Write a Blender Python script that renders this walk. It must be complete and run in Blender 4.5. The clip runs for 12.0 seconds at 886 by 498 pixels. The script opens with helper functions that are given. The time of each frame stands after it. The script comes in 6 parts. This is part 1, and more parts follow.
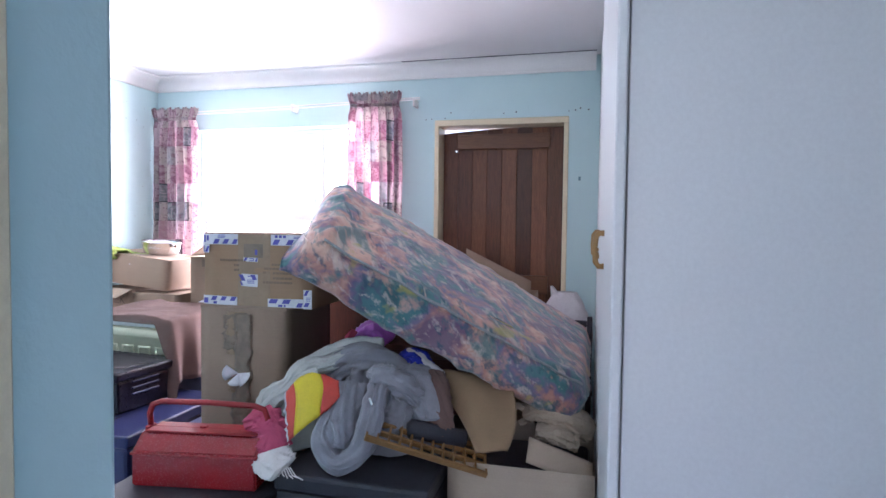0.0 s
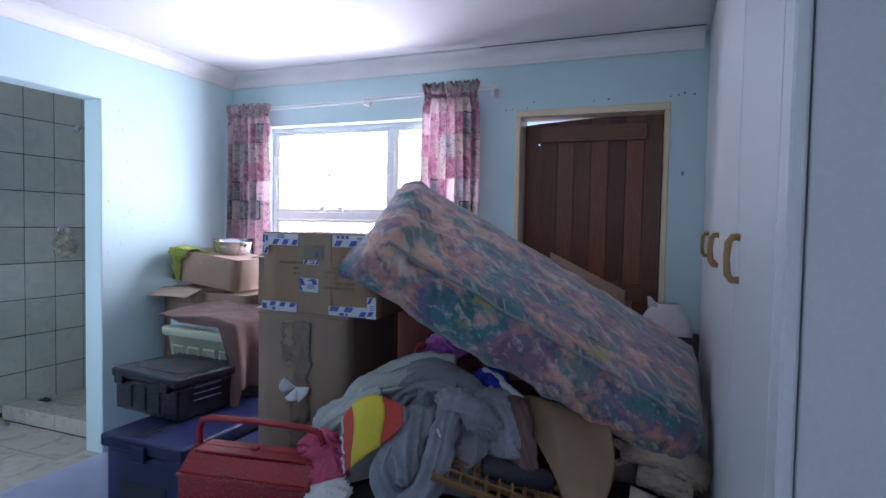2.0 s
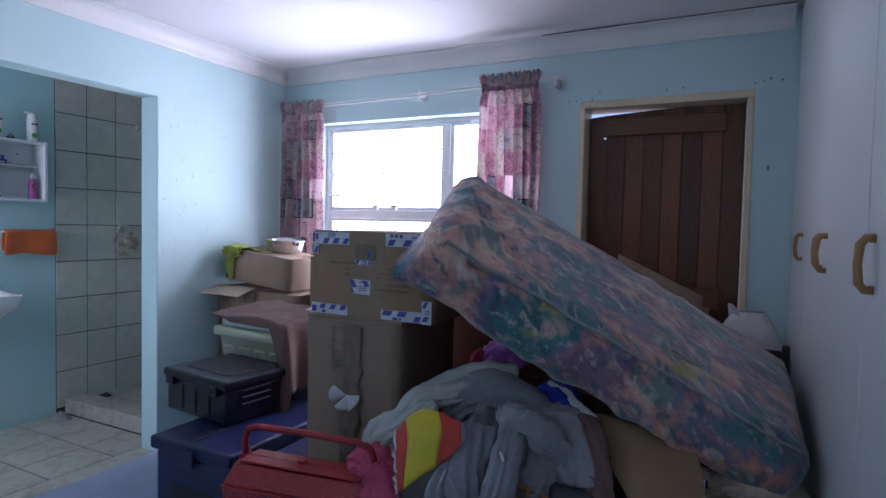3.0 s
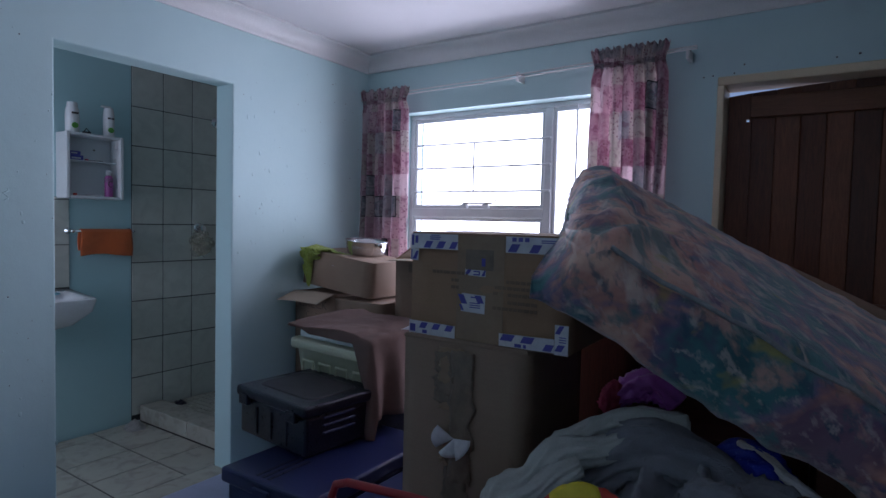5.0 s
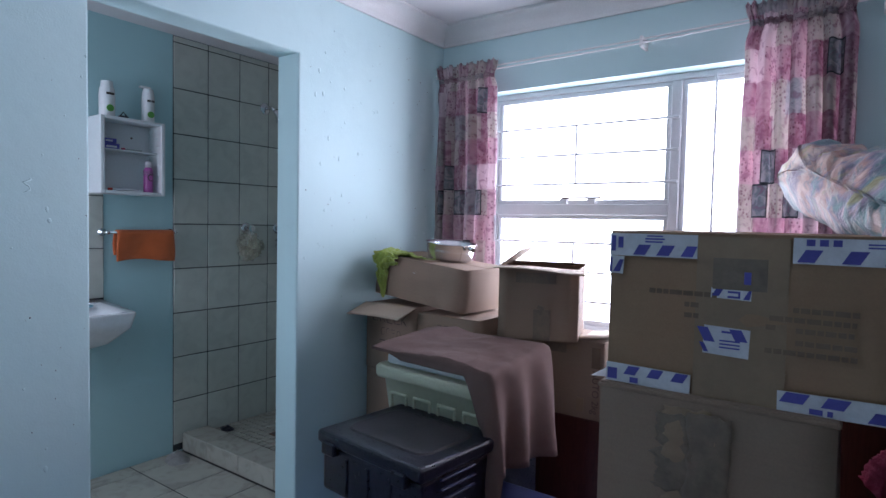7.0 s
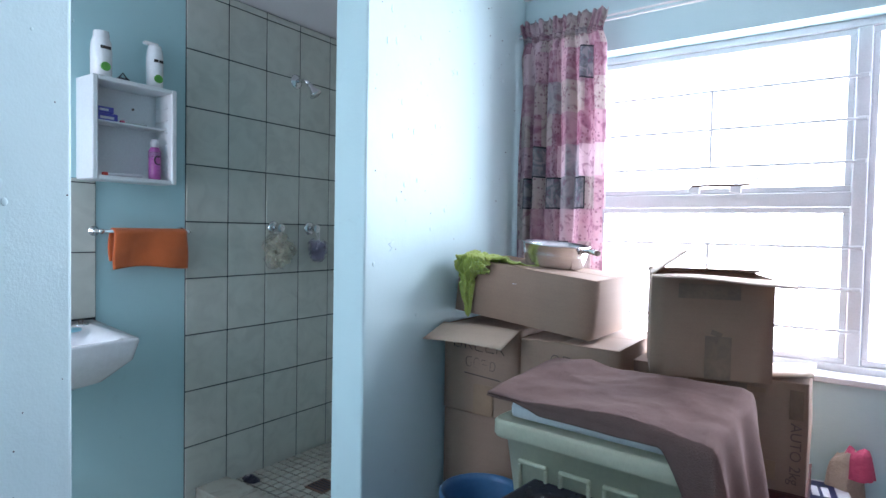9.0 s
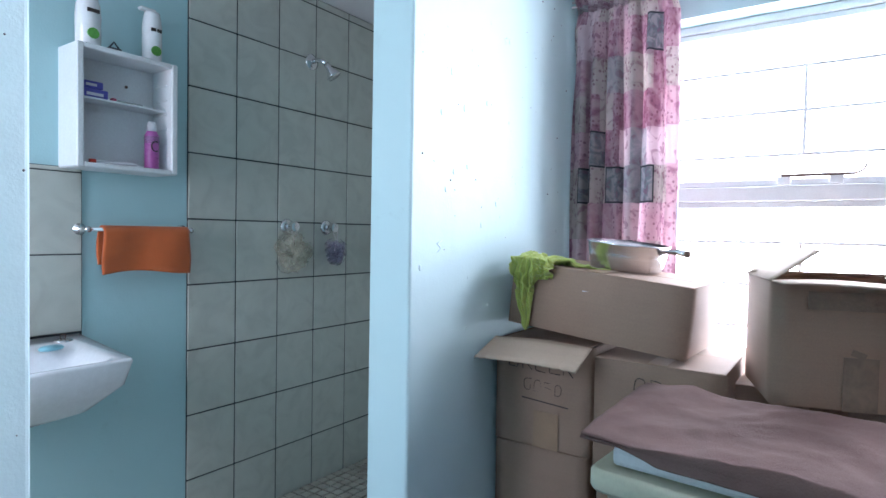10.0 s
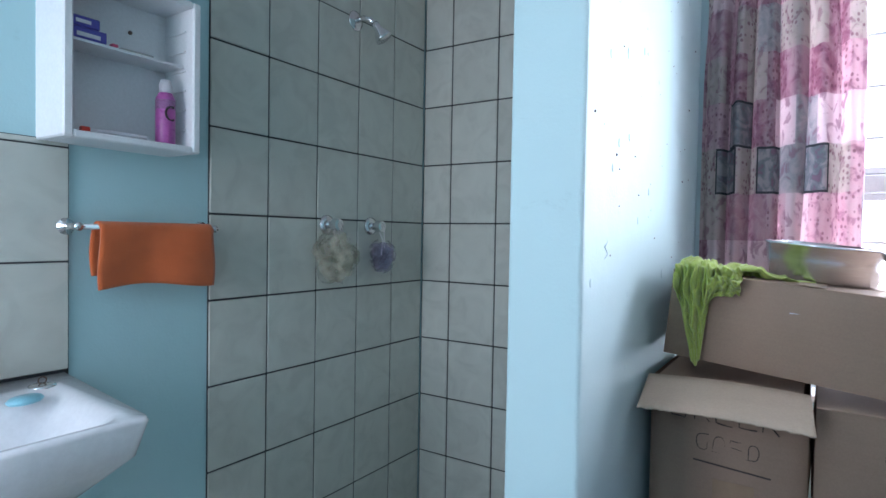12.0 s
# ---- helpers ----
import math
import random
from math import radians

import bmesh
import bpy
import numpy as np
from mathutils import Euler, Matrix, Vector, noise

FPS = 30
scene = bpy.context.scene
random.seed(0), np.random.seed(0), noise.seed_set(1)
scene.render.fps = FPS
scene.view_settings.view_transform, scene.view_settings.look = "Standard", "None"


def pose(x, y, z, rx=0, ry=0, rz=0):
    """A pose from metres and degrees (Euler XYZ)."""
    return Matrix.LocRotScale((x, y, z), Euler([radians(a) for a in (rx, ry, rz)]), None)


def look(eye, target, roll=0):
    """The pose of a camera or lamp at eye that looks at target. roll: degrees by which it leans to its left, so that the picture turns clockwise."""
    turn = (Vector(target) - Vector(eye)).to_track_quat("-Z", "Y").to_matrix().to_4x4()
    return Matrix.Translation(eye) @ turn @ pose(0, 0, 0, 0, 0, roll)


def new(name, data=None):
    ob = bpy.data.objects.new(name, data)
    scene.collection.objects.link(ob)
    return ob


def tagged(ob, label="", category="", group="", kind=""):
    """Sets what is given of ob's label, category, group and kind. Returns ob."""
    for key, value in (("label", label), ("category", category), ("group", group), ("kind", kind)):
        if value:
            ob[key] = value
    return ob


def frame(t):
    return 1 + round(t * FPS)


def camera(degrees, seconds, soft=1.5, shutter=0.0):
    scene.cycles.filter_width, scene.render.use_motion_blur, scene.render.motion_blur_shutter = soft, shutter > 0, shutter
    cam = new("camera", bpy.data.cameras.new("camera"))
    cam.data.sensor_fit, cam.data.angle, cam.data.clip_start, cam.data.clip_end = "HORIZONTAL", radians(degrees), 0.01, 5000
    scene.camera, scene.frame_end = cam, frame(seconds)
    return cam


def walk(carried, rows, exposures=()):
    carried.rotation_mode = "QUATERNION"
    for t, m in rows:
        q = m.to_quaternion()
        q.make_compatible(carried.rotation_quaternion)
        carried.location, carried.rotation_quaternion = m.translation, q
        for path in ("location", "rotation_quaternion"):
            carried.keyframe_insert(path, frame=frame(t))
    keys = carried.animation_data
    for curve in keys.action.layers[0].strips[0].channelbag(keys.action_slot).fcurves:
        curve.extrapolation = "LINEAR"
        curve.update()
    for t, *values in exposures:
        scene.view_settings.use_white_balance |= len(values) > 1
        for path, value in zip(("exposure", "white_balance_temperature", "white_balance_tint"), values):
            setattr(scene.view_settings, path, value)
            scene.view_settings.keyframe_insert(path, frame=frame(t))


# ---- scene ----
cam = camera(75.4, 12.0)
PATH = [
    (0, (0.09, -0.02, 1.366), (-0.393, 1.919, 1.288), 0.7),
    (0.5, (0.06, 0.054, 1.358), (-0.477, 1.979, 1.283), 0.8),
    (1, (0.018, 0.133, 1.36), (-0.571, 2.043, 1.283), 1.0),
    (1.5, (-0.002, 0.2, 1.367), (-0.655, 2.088, 1.288), 1.1),
    (2, (-0.005, 0.277, 1.365), (-0.742, 2.134, 1.285), 1.1),
    (2.5, (-0.035, 0.351, 1.357), (-0.853, 2.173, 1.274), 1.2),
    (3, (-0.098, 0.42, 1.359), (-0.999, 2.204, 1.275), 1.3),
    (3.5, (-0.172, 0.484, 1.363), (-1.144, 2.23, 1.278), 1.4),
    (5.5, (-0.591, 0.79, 1.355), (-1.72, 2.438, 1.264), 1.4),
    (6, (-0.752, 0.855, 1.358), (-1.902, 2.488, 1.267), 1.4),
    (6.5, (-0.936, 0.9, 1.359), (-2.091, 2.531, 1.267), 1.3),
    (7, (-1.091, 0.958, 1.336), (-2.25, 2.586, 1.247), 1.2),
    (9, (-1.818, 1.283, 1.283), (-2.963, 2.921, 1.219), 1.1),
    (9.5, (-1.977, 1.378, 1.265), (-3.123, 3.016, 1.206), 1.0),
    (10, (-2.15, 1.466, 1.263), (-3.291, 3.107, 1.208), 1.0),
    (10.5, (-2.307, 1.526, 1.262), (-3.434, 3.177, 1.203), 1.0),
    (11, (-2.48, 1.592, 1.268), (-3.598, 3.25, 1.216), 1.0),
    (11.5, (-2.615, 1.634, 1.265), (-3.723, 3.298, 1.21), 1.1),
    (12, (-2.727, 1.685, 1.251), (-3.818, 3.361, 1.202), 1.0),
]
EXPOSURES = [(0, 1.65, 6650, 31), (0.5, 1.42, 6450, 31), (1, 1.02, 6200, 30), (2, 0.54, 6050, 30), (3, 0.05, 5950, 30), (3.7, -0.22, 5950, 29), (5.5, -1.08, 5950, 28), (6.2, -0.64, 6050, 27), (7, -0.15, 6100, 26), (9, 0.70, 6150, 22), (10.5, 0.80, 6150, 22), (12, 0.74, 6150, 21)]
walk(cam, [(t, look(eye, target, roll)) for t, eye, target, roll in PATH], EXPOSURES)

# ---- world, sun, window light ----
world = bpy.data.worlds.new("world")
scene.world = world
world.use_nodes = True
wn = world.node_tree.nodes
sky = wn.new("ShaderNodeTexSky")
sky.sky_type = "NISHITA"
sky.sun_disc = False
sky.sun_elevation, sky.sun_rotation = radians(58), radians(200)
wn["Background"].inputs[1].default_value = 0.15
world.node_tree.links.new(sky.outputs[0], wn["Background"].inputs[0])

sun = new("sun", bpy.data.lights.new("sun", "SUN"))
sun.data.energy, sun.data.angle, sun.data.color = 3.0, radians(0.5), (1, 0.95, 0.87)
sun.matrix_world = look((-1.5, -6, 10), (-0.4, 0, 0))


def window_light(name, m, w, h, energy, colour):
    lamp = new(name, bpy.data.lights.new(name, "AREA"))
    lamp.data.shape, lamp.data.size, lamp.data.size_y = "RECTANGLE", w, h
    lamp.data.energy, lamp.data.color = energy, colour
    lamp.matrix_world = m
    return lamp


WIN_X0, WIN_X1, WIN_Z0, WIN_Z1 = -2.76, -1.22, 0.80, 2.055
NORTH, WEST, EAST, SOUTH, CEIL = 3.684, -3.056, 0.78, 0.30, 2.44
window_light("window_skylight", look(((WIN_X0 + WIN_X1) / 2, 3.93, (WIN_Z0 + WIN_Z1) / 2), ((WIN_X0 + WIN_X1) / 2, 0, (WIN_Z0 + WIN_Z1) / 2)), WIN_X1 - WIN_X0, WIN_Z1 - WIN_Z0, 58, (0.88, 0.94, 1.0))
# Bathroom lamp is an added fill, set in an unseen, assumed window.
window_light("bathroom_fill_light", look((-3.75, 0.54, 1.45), (-3.75, 3, 1.45)), 0.6, 1.1, 13, (0.9, 0.95, 1.0))
window_light("lobby_skylight", look((0.2, -1.72, 1.25), (0.2, 2, 1.25)), 0.88, 2.0, 0.95, (1.0, 0.94, 0.87))


# ---- materials ----
def nodes_of(name):
    m = bpy.data.materials.new(name)
    m.use_nodes = True
    return m, m.node_tree.nodes, m.node_tree.links, m.node_tree.nodes["Principled BSDF"]


def mixed(n, l, fac, a, b, mode="MIX"):
    mix = n.new("ShaderNodeMix")
    mix.data_type, mix.blend_type = "RGBA", mode
    for sock, v in ((mix.inputs[0], fac), (mix.inputs[6], a), (mix.inputs[7], b)):
        if isinstance(v, (int, float)):
            sock.default_value = v
        elif isinstance(v, tuple):
            sock.default_value = (*v, 1)
        else:
            l.new(v, sock)
    return mix.outputs[2]


def noise_at(n, l, scale, detail=4, rough=0.6, distortion=0.0, coord="Object", stretch=None, shift=0.0, turn=None):
    tc = n.new("ShaderNodeTexCoord")
    t = n.new("ShaderNodeTexNoise")
    t.inputs["Scale"].default_value, t.inputs["Detail"].default_value = scale, detail
    t.inputs["Roughness"].default_value, t.inputs["Distortion"].default_value = rough, distortion
    src = tc.outputs[coord]
    if turn:
        tm = n.new("ShaderNodeMapping")
        tm.inputs["Rotation"].default_value = turn
        l.new(src, tm.inputs[0])
        src = tm.outputs[0]
    if stretch or shift:
        mp = n.new("ShaderNodeMapping")
        mp.inputs["Scale"].default_value = stretch or (1, 1, 1)
        mp.inputs["Location"].default_value = (shift, shift * 0.7, -shift * 1.3)
        l.new(src, mp.inputs[0])
        src = mp.outputs[0]
    l.new(src, t.inputs["Vector"])
    return t.outputs[0]


def ramp(n, l, fac, stops, interp="LINEAR"):
    r = n.new("ShaderNodeValToRGB")
    r.color_ramp.interpolation = interp
    while len(r.color_ramp.elements) < len(stops):
        r.color_ramp.elements.new(0.5)
    for e, (p, c) in zip(r.color_ramp.elements, stops):
        e.position, e.color = p, (*c, 1) if isinstance(c, tuple) else (c, c, c, 1)
    l.new(fac, r.inputs[0])
    return r.outputs[0]


def bumped(n, l, bsdf, height, strength, dist=0.01):
    b = n.new("ShaderNodeBump")
    b.inputs["Strength"].default_value, b.inputs["Distance"].default_value = strength, dist
    l.new(height, b.inputs["Height"])
    l.new(b.outputs[0], bsdf.inputs["Normal"])


def surface(name, colour, rough=0.6, metal=0.0, vary=0.12, scale=6.0, grain=120.0, bump=0.1, tint=None, stretch=None, sheen=0.0, coat=0.0, each=0.0, crease=0.0):
    """Base colour with stains at one scale and grain with relief at another."""
    m, n, l, b = nodes_of(name)
    dark = tuple(c * (1 - vary) for c in colour)
    lite = tint or tuple(min(1, c * (1 + vary)) for c in colour)
    big = ramp(n, l, noise_at(n, l, scale, 5, 0.6, 0.3, stretch=stretch), [(0.3, dark), (0.7, lite)])
    fine = noise_at(n, l, grain, 3, 0.7, stretch=stretch)
    col = mixed(n, l, 0.25, big, ramp(n, l, fine, [(0.35, tuple(c * 0.8 for c in colour)), (0.65, lite)]))
    if each:
        oi = n.new("ShaderNodeObjectInfo")
        col = mixed(n, l, 1.0, col, ramp(n, l, oi.outputs["Random"], [(0, 1 - each), (1, 1.0)]), "MULTIPLY")
    l.new(col, b.inputs["Base Color"])
    rr = n.new("ShaderNodeMapRange")
    rr.inputs["To Min"].default_value, rr.inputs["To Max"].default_value = max(0.02, rough - 0.1), min(1, rough + 0.1)
    l.new(fine, rr.inputs["Value"])
    l.new(rr.outputs[0], b.inputs["Roughness"])
    b.inputs["Metallic"].default_value = metal
    b.inputs["Sheen Weight"].default_value = sheen
    b.inputs["Coat Weight"].default_value = coat
    if crease:
        add = n.new("ShaderNodeMath")
        add.operation, add.inputs[1].default_value = "MULTIPLY_ADD", crease
        l.new(noise_at(n, l, 24, 4, 0.55, 1.2), add.inputs[0])
        l.new(fine, add.inputs[2])
        fine = add.outputs[0]
    if bump:
        bumped(n, l, b, fine, bump)
    return m


def wall_paint(name, colour, tint):
    m, n, l, b = nodes_of(name)
    big = ramp(n, l, noise_at(n, l, 1.1, 5, 0.6, 0.4), [(0.3, colour), (0.7, tint)])
    scuff = ramp(n, l, noise_at(n, l, 9, 8, 0.75, 0.8), [(0.62, 0.0), (0.8, 1.0)])
    col = mixed(n, l, scuff, big, tuple(c * 0.86 for c in colour))
    l.new(col, b.inputs["Base Color"])
    b.inputs["Roughness"].default_value = 0.62
    roller = noise_at(n, l, 160, 3, 0.6)
    wave = noise_at(n, l, 7, 3, 0.5)
    add = n.new("ShaderNodeMath")
    add.operation = "MULTIPLY_ADD"
    add.inputs[1].default_value = 6.0
    l.new(wave, add.inputs[0])
    l.new(roller, add.inputs[2])
    bumped(n, l, b, add.outputs[0], 0.13, 0.005)
    return m


def tile_glaze(name, colour, vein, each=0.08, rough=0.16):
    m, n, l, b = nodes_of(name)
    oi = n.new("ShaderNodeObjectInfo")
    tc = n.new("ShaderNodeTexCoord")
    add = n.new("ShaderNodeVectorMath")
    add.operation = "MULTIPLY_ADD"
    add.inputs[1].default_value = (1, 1, 1)
    l.new(tc.outputs["Object"], add.inputs[0])
    scale = n.new("ShaderNodeVectorMath")
    scale.operation = "SCALE"
    scale.inputs[0].default_value = (7, 3, 11)
    l.new(oi.outputs["Random"], scale.inputs["Scale"])
    l.new(scale.outputs[0], add.inputs[2])
    t = n.new("ShaderNodeTexNoise")
    t.inputs["Scale"].default_value, t.inputs["Detail"].default_value, t.inputs["Distortion"].default_value = 9, 7, 1.3
    l.new(add.outputs[0], t.inputs["Vector"])
    col = ramp(n, l, t.outputs[0], [(0.34, vein), (0.5, colour), (0.72, tuple(min(1, c * 1.06) for c in colour))])
    col = mixed(n, l, 1.0, col, ramp(n, l, oi.outputs["Random"], [(0, 1 - each), (1, 1.0)]), "MULTIPLY")
    l.new(col, b.inputs["Base Color"])
    b.inputs["Roughness"].default_value = rough
    bumped(n, l, b, t.outputs[0], 0.06, 0.004)
    return m


def wood(name, dark, lite, each=0.45, axis=(14, 14, 1.2), rough=0.4):
    m, n, l, b = nodes_of(name)
    g = noise_at(n, l, 6, 8, 0.65, 1.4, stretch=axis)
    f = noise_at(n, l, 40, 4, 0.7, 0.4, stretch=axis)
    col = ramp(n, l, g, [(0.3, dark), (0.7, lite)])
    col = mixed(n, l, 0.3, col, ramp(n, l, f, [(0.35, dark), (0.65, lite)]))
    oi = n.new("ShaderNodeObjectInfo")
    col = mixed(n, l, 1.0, col, ramp(n, l, oi.outputs["Random"], [(0, 1 - each), (1, 1.0)]), "MULTIPLY")
    l.new(col, b.inputs["Base Color"])
    b.inputs["Roughness"].default_value = rough
    bumped(n, l, b, f, 0.15, 0.004)
    return m


def cardboard(name, colour):
    m, n, l, b = nodes_of(name)
    big = ramp(n, l, noise_at(n, l, 4, 6, 0.65, 0.5), [(0.3, tuple(c * 0.82 for c in colour)), (0.7, colour)])
    flute = noise_at(n, l, 1.0, 2, 0.5, stretch=(2.0, 2.0, 160.0))
    fibre = noise_at(n, l, 220, 3, 0.7)
    col = mixed(n, l, 0.22, big, ramp(n, l, fibre, [(0.3, tuple(c * 0.7 for c in colour)), (0.7, tuple(c * 1.15 for c in colour))]))
    col = mixed(n, l, 0.08, col, ramp(n, l, flute, [(0.35, tuple(c * 0.72 for c in colour)), (0.65, colour)]))
    l.new(col, b.inputs["Base Color"])
    b.inputs["Roughness"].default_value = 0.75
    bumped(n, l, b, flute, 0.07, 0.003)
    return m


def floral(name):
    """Painterly floral ticking: blurred patches of teal, peach, mauve and cream broken by brush dashes."""
    m, n, l, b = nodes_of(name)
    col = ramp(n, l, noise_at(n, l, 4.2, 4, 0.6, 0.5), [(0.33, (0.02, 0.10, 0.12)), (0.41, (0.05, 0.20, 0.21)), (0.47, (0.17, 0.14, 0.24)), (0.53, (0.48, 0.22, 0.18)), (0.62, (0.66, 0.40, 0.31)), (0.74, (0.64, 0.50, 0.40))])
    slant = (0.5, 0.35, 0.6)
    for scale, lo, hi, amount, colour, shift, axis in (
            (3.6, 0.53, 0.62, 0.8, (0.085, 0.05, 0.14), 14.1, (1, 1, 1)),
            (4.2, 0.53, 0.61, 0.8, (0.035, 0.18, 0.19), 3.1, (2.2, 1.6, 0.7)),
            (6.0, 0.56, 0.66, 0.6, (0.66, 0.56, 0.50), 5.2, (2.8, 2.0, 0.6)),
            (7.0, 0.57, 0.64, 0.75, (0.02, 0.08, 0.13), 15.5, (2.6, 1.9, 0.6)),
            (7.0, 0.57, 0.66, 0.7, (0.60, 0.32, 0.25), 19.4, (1.8, 1.4, 0.9)),
            (10.0, 0.58, 0.66, 0.45, (0.70, 0.58, 0.50), 31.2, (3.0, 2.2, 0.5)),
            (11.0, 0.58, 0.65, 0.5, (0.04, 0.13, 0.16), 37.7, (3.2, 2.2, 0.5)),
            (4.0, 0.62, 0.68, 0.7, (0.42, 0.36, 0.07), 23.8, (1, 1, 1.5))):
        mask = ramp(n, l, noise_at(n, l, scale * 1.3, 4, 0.56, 0.25, stretch=axis, shift=shift, turn=slant), [(lo, 0.0), (hi, amount)])
        col = mixed(n, l, mask, col, colour)
    l.new(col, b.inputs["Base Color"])
    b.inputs["Roughness"].default_value = 0.62
    b.inputs["Sheen Weight"].default_value = 0.35
    wr = noise_at(n, l, 16, 5, 0.6, 0.8)
    bumped(n, l, b, wr, 0.35, 0.02)
    return m


def patchwork(name):
    """Curtain print: patches of rose, lilac, taupe and slate, each mottled with florets or dots; the slate ones stitched round."""
    m, n, l, b = nodes_of(name)
    tc = n.new("ShaderNodeTexCoord")
    sep = n.new("ShaderNodeSeparateXYZ")
    l.new(tc.outputs["UV"], sep.inputs[0])

    def calc(op, a, c):
        node = n.new("ShaderNodeMath")
        node.operation = op
        for sock, v in zip(node.inputs, (a, c)):
            if isinstance(v, (int, float)):
                sock.default_value = v
            else:
                l.new(v, sock)
        return node.outputs[0]

    row = calc("DIVIDE", sep.outputs[1], 0.135)
    shifted = calc("ADD", calc("DIVIDE", sep.outputs[0], 0.115), calc("MULTIPLY", calc("FLOOR", row, 0), 0.37))
    cell = n.new("ShaderNodeCombineXYZ")
    l.new(calc("FLOOR", shifted, 0), cell.inputs[0])
    l.new(calc("FLOOR", row, 0), cell.inputs[1])
    wn_ = n.new("ShaderNodeTexWhiteNoise")
    wn_.noise_dimensions = "2D"
    l.new(cell.outputs[0], wn_.inputs["Vector"])
    pick = wn_.outputs["Value"]
    base = ramp(n, l, pick, [(0.0, (0.42, 0.25, 0.31)), (0.22, (0.62, 0.45, 0.50)), (0.42, (0.54, 0.50, 0.47)), (0.56, (0.74, 0.63, 0.66)), (0.74, (0.22, 0.26, 0.28)), (0.82, (0.40, 0.41, 0.43)), (0.90, (0.50, 0.33, 0.39))], "CONSTANT")
    edge = calc("MINIMUM", calc("PINGPONG", shifted, 0.5), calc("PINGPONG", row, 0.5))
    stitched = calc("MULTIPLY", calc("LESS_THAN", edge, 0.05), calc("MULTIPLY", calc("GREATER_THAN", pick, 0.74), calc("LESS_THAN", pick, 0.82)))
    t = n.new("ShaderNodeTexNoise")
    t.inputs["Scale"].default_value, t.inputs["Detail"].default_value, t.inputs["Distortion"].default_value = 26, 4, 0.8
    l.new(tc.outputs["UV"], t.inputs["Vector"])
    dots = n.new("ShaderNodeTexVoronoi")
    dots.inputs["Scale"].default_value, dots.inputs["Randomness"].default_value = 55, 0.55
    l.new(tc.outputs["UV"], dots.inputs["Vector"])
    col = mixed(n, l, ramp(n, l, t.outputs[0], [(0.45, 0.0), (0.6, 0.45)]), base, (0.68, 0.58, 0.60))
    col = mixed(n, l, ramp(n, l, t.outputs[0], [(0.36, 0.6), (0.45, 0.0)]), col, (0.30, 0.15, 0.22))
    spot = calc("MULTIPLY", ramp(n, l, dots.outputs["Distance"], [(0.22, 0.7), (0.34, 0.0)]), calc("LESS_THAN", pick, 0.5))
    col = mixed(n, l, spot, col, (0.24, 0.12, 0.17))
    col = mixed(n, l, stitched, col, (0.07, 0.08, 0.09))
    l.new(col, b.inputs["Base Color"])
    b.inputs["Roughness"].default_value = 0.85
    tr = n.new("ShaderNodeBsdfTranslucent")
    l.new(col, tr.inputs[0])
    mx = n.new("ShaderNodeMixShader")
    mx.inputs[0].default_value = 0.58
    l.new(b.outputs[0], mx.inputs[1])
    l.new(tr.outputs[0], mx.inputs[2])
    l.new(mx.outputs[0], n["Material Output"].inputs[0])
    bumped(n, l, b, t.outputs[0], 0.1, 0.003)
    return m


def glassy(name, colour=(1, 1, 1), rough=0.0):
    m, n, l, b = nodes_of(name)
    b.inputs["Base Color"].default_value = (*colour, 1)
    b.inputs["Transmission Weight"].default_value, b.inputs["Roughness"].default_value = 1.0, rough
    b.inputs["IOR"].default_value = 1.45
    return m


M_WALL = wall_paint("aqua wall paint", (0.49, 0.69, 0.72), (0.55, 0.74, 0.755))
M_BATHWALL = wall_paint("aqua bathroom paint", (0.41, 0.64, 0.68), (0.45, 0.68, 0.71))
M_CEIL = surface("white ceiling board", (0.74, 0.73, 0.75), 0.8, vary=0.05, scale=1.5, grain=200, bump=0.04)
M_WHITE = surface("white gloss trim", (0.78, 0.78, 0.78), 0.4, vary=0.05, scale=3, grain=150, bump=0.04)
M_CREAM = surface("cream door frame paint", (0.72, 0.62, 0.44), 0.4, vary=0.08, scale=5, grain=150, bump=0.06)
M_MELAMINE = surface("pale grey wardrobe paint", (0.70, 0.735, 0.745), 0.38, vary=0.02, scale=1.2, grain=90, bump=0.01)
M_FLOOR = surface("lavender vinyl floor", (0.38, 0.42, 0.58), 0.35, vary=0.14, scale=5, grain=60, bump=0.05)
M_TILE = tile_glaze("grey marbled wall tile", (0.60, 0.615, 0.56), (0.55, 0.565, 0.515))
M_FTILE = tile_glaze("cream floor tile", (0.46, 0.45, 0.39), (0.37, 0.36, 0.31), rough=0.25)
M_GROUT = surface("dark grout", (0.035, 0.04, 0.045), 0.9, vary=0.3, scale=12, grain=200)
M_LGROUT = surface("grey floor grout", (0.05, 0.05, 0.05), 0.9, vary=0.3, scale=12, grain=200)
M_DOOR = wood("red-brown door board", (0.06, 0.015, 0.006), (0.20, 0.062, 0.025), 0.6)
M_DOOR2 = wood("lighter brown door board", (0.09, 0.026, 0.010), (0.25, 0.088, 0.036), 0.4)
M_LEDGE = wood("brown door ledge", (0.10, 0.032, 0.013), (0.20, 0.078, 0.031), 0.1, axis=(1.2, 14, 14))
M_BRONZE = surface("honey plastic handle", (0.36, 0.20, 0.07), 0.4, vary=0.15, scale=20)
M_STEEL = surface("white steel window paint", (0.72, 0.74, 0.76), 0.45, vary=0.07, scale=9, grain=180, bump=0.08)
M_CHROME = surface("chrome", (0.75, 0.76, 0.78), 0.12, 1.0, vary=0.08, scale=20, bump=0.02)
M_INOX = surface("brushed stainless steel", (0.62, 0.63, 0.65), 0.2, 1.0, vary=0.12, scale=14, grain=90, bump=0.05, stretch=(1, 1, 9))
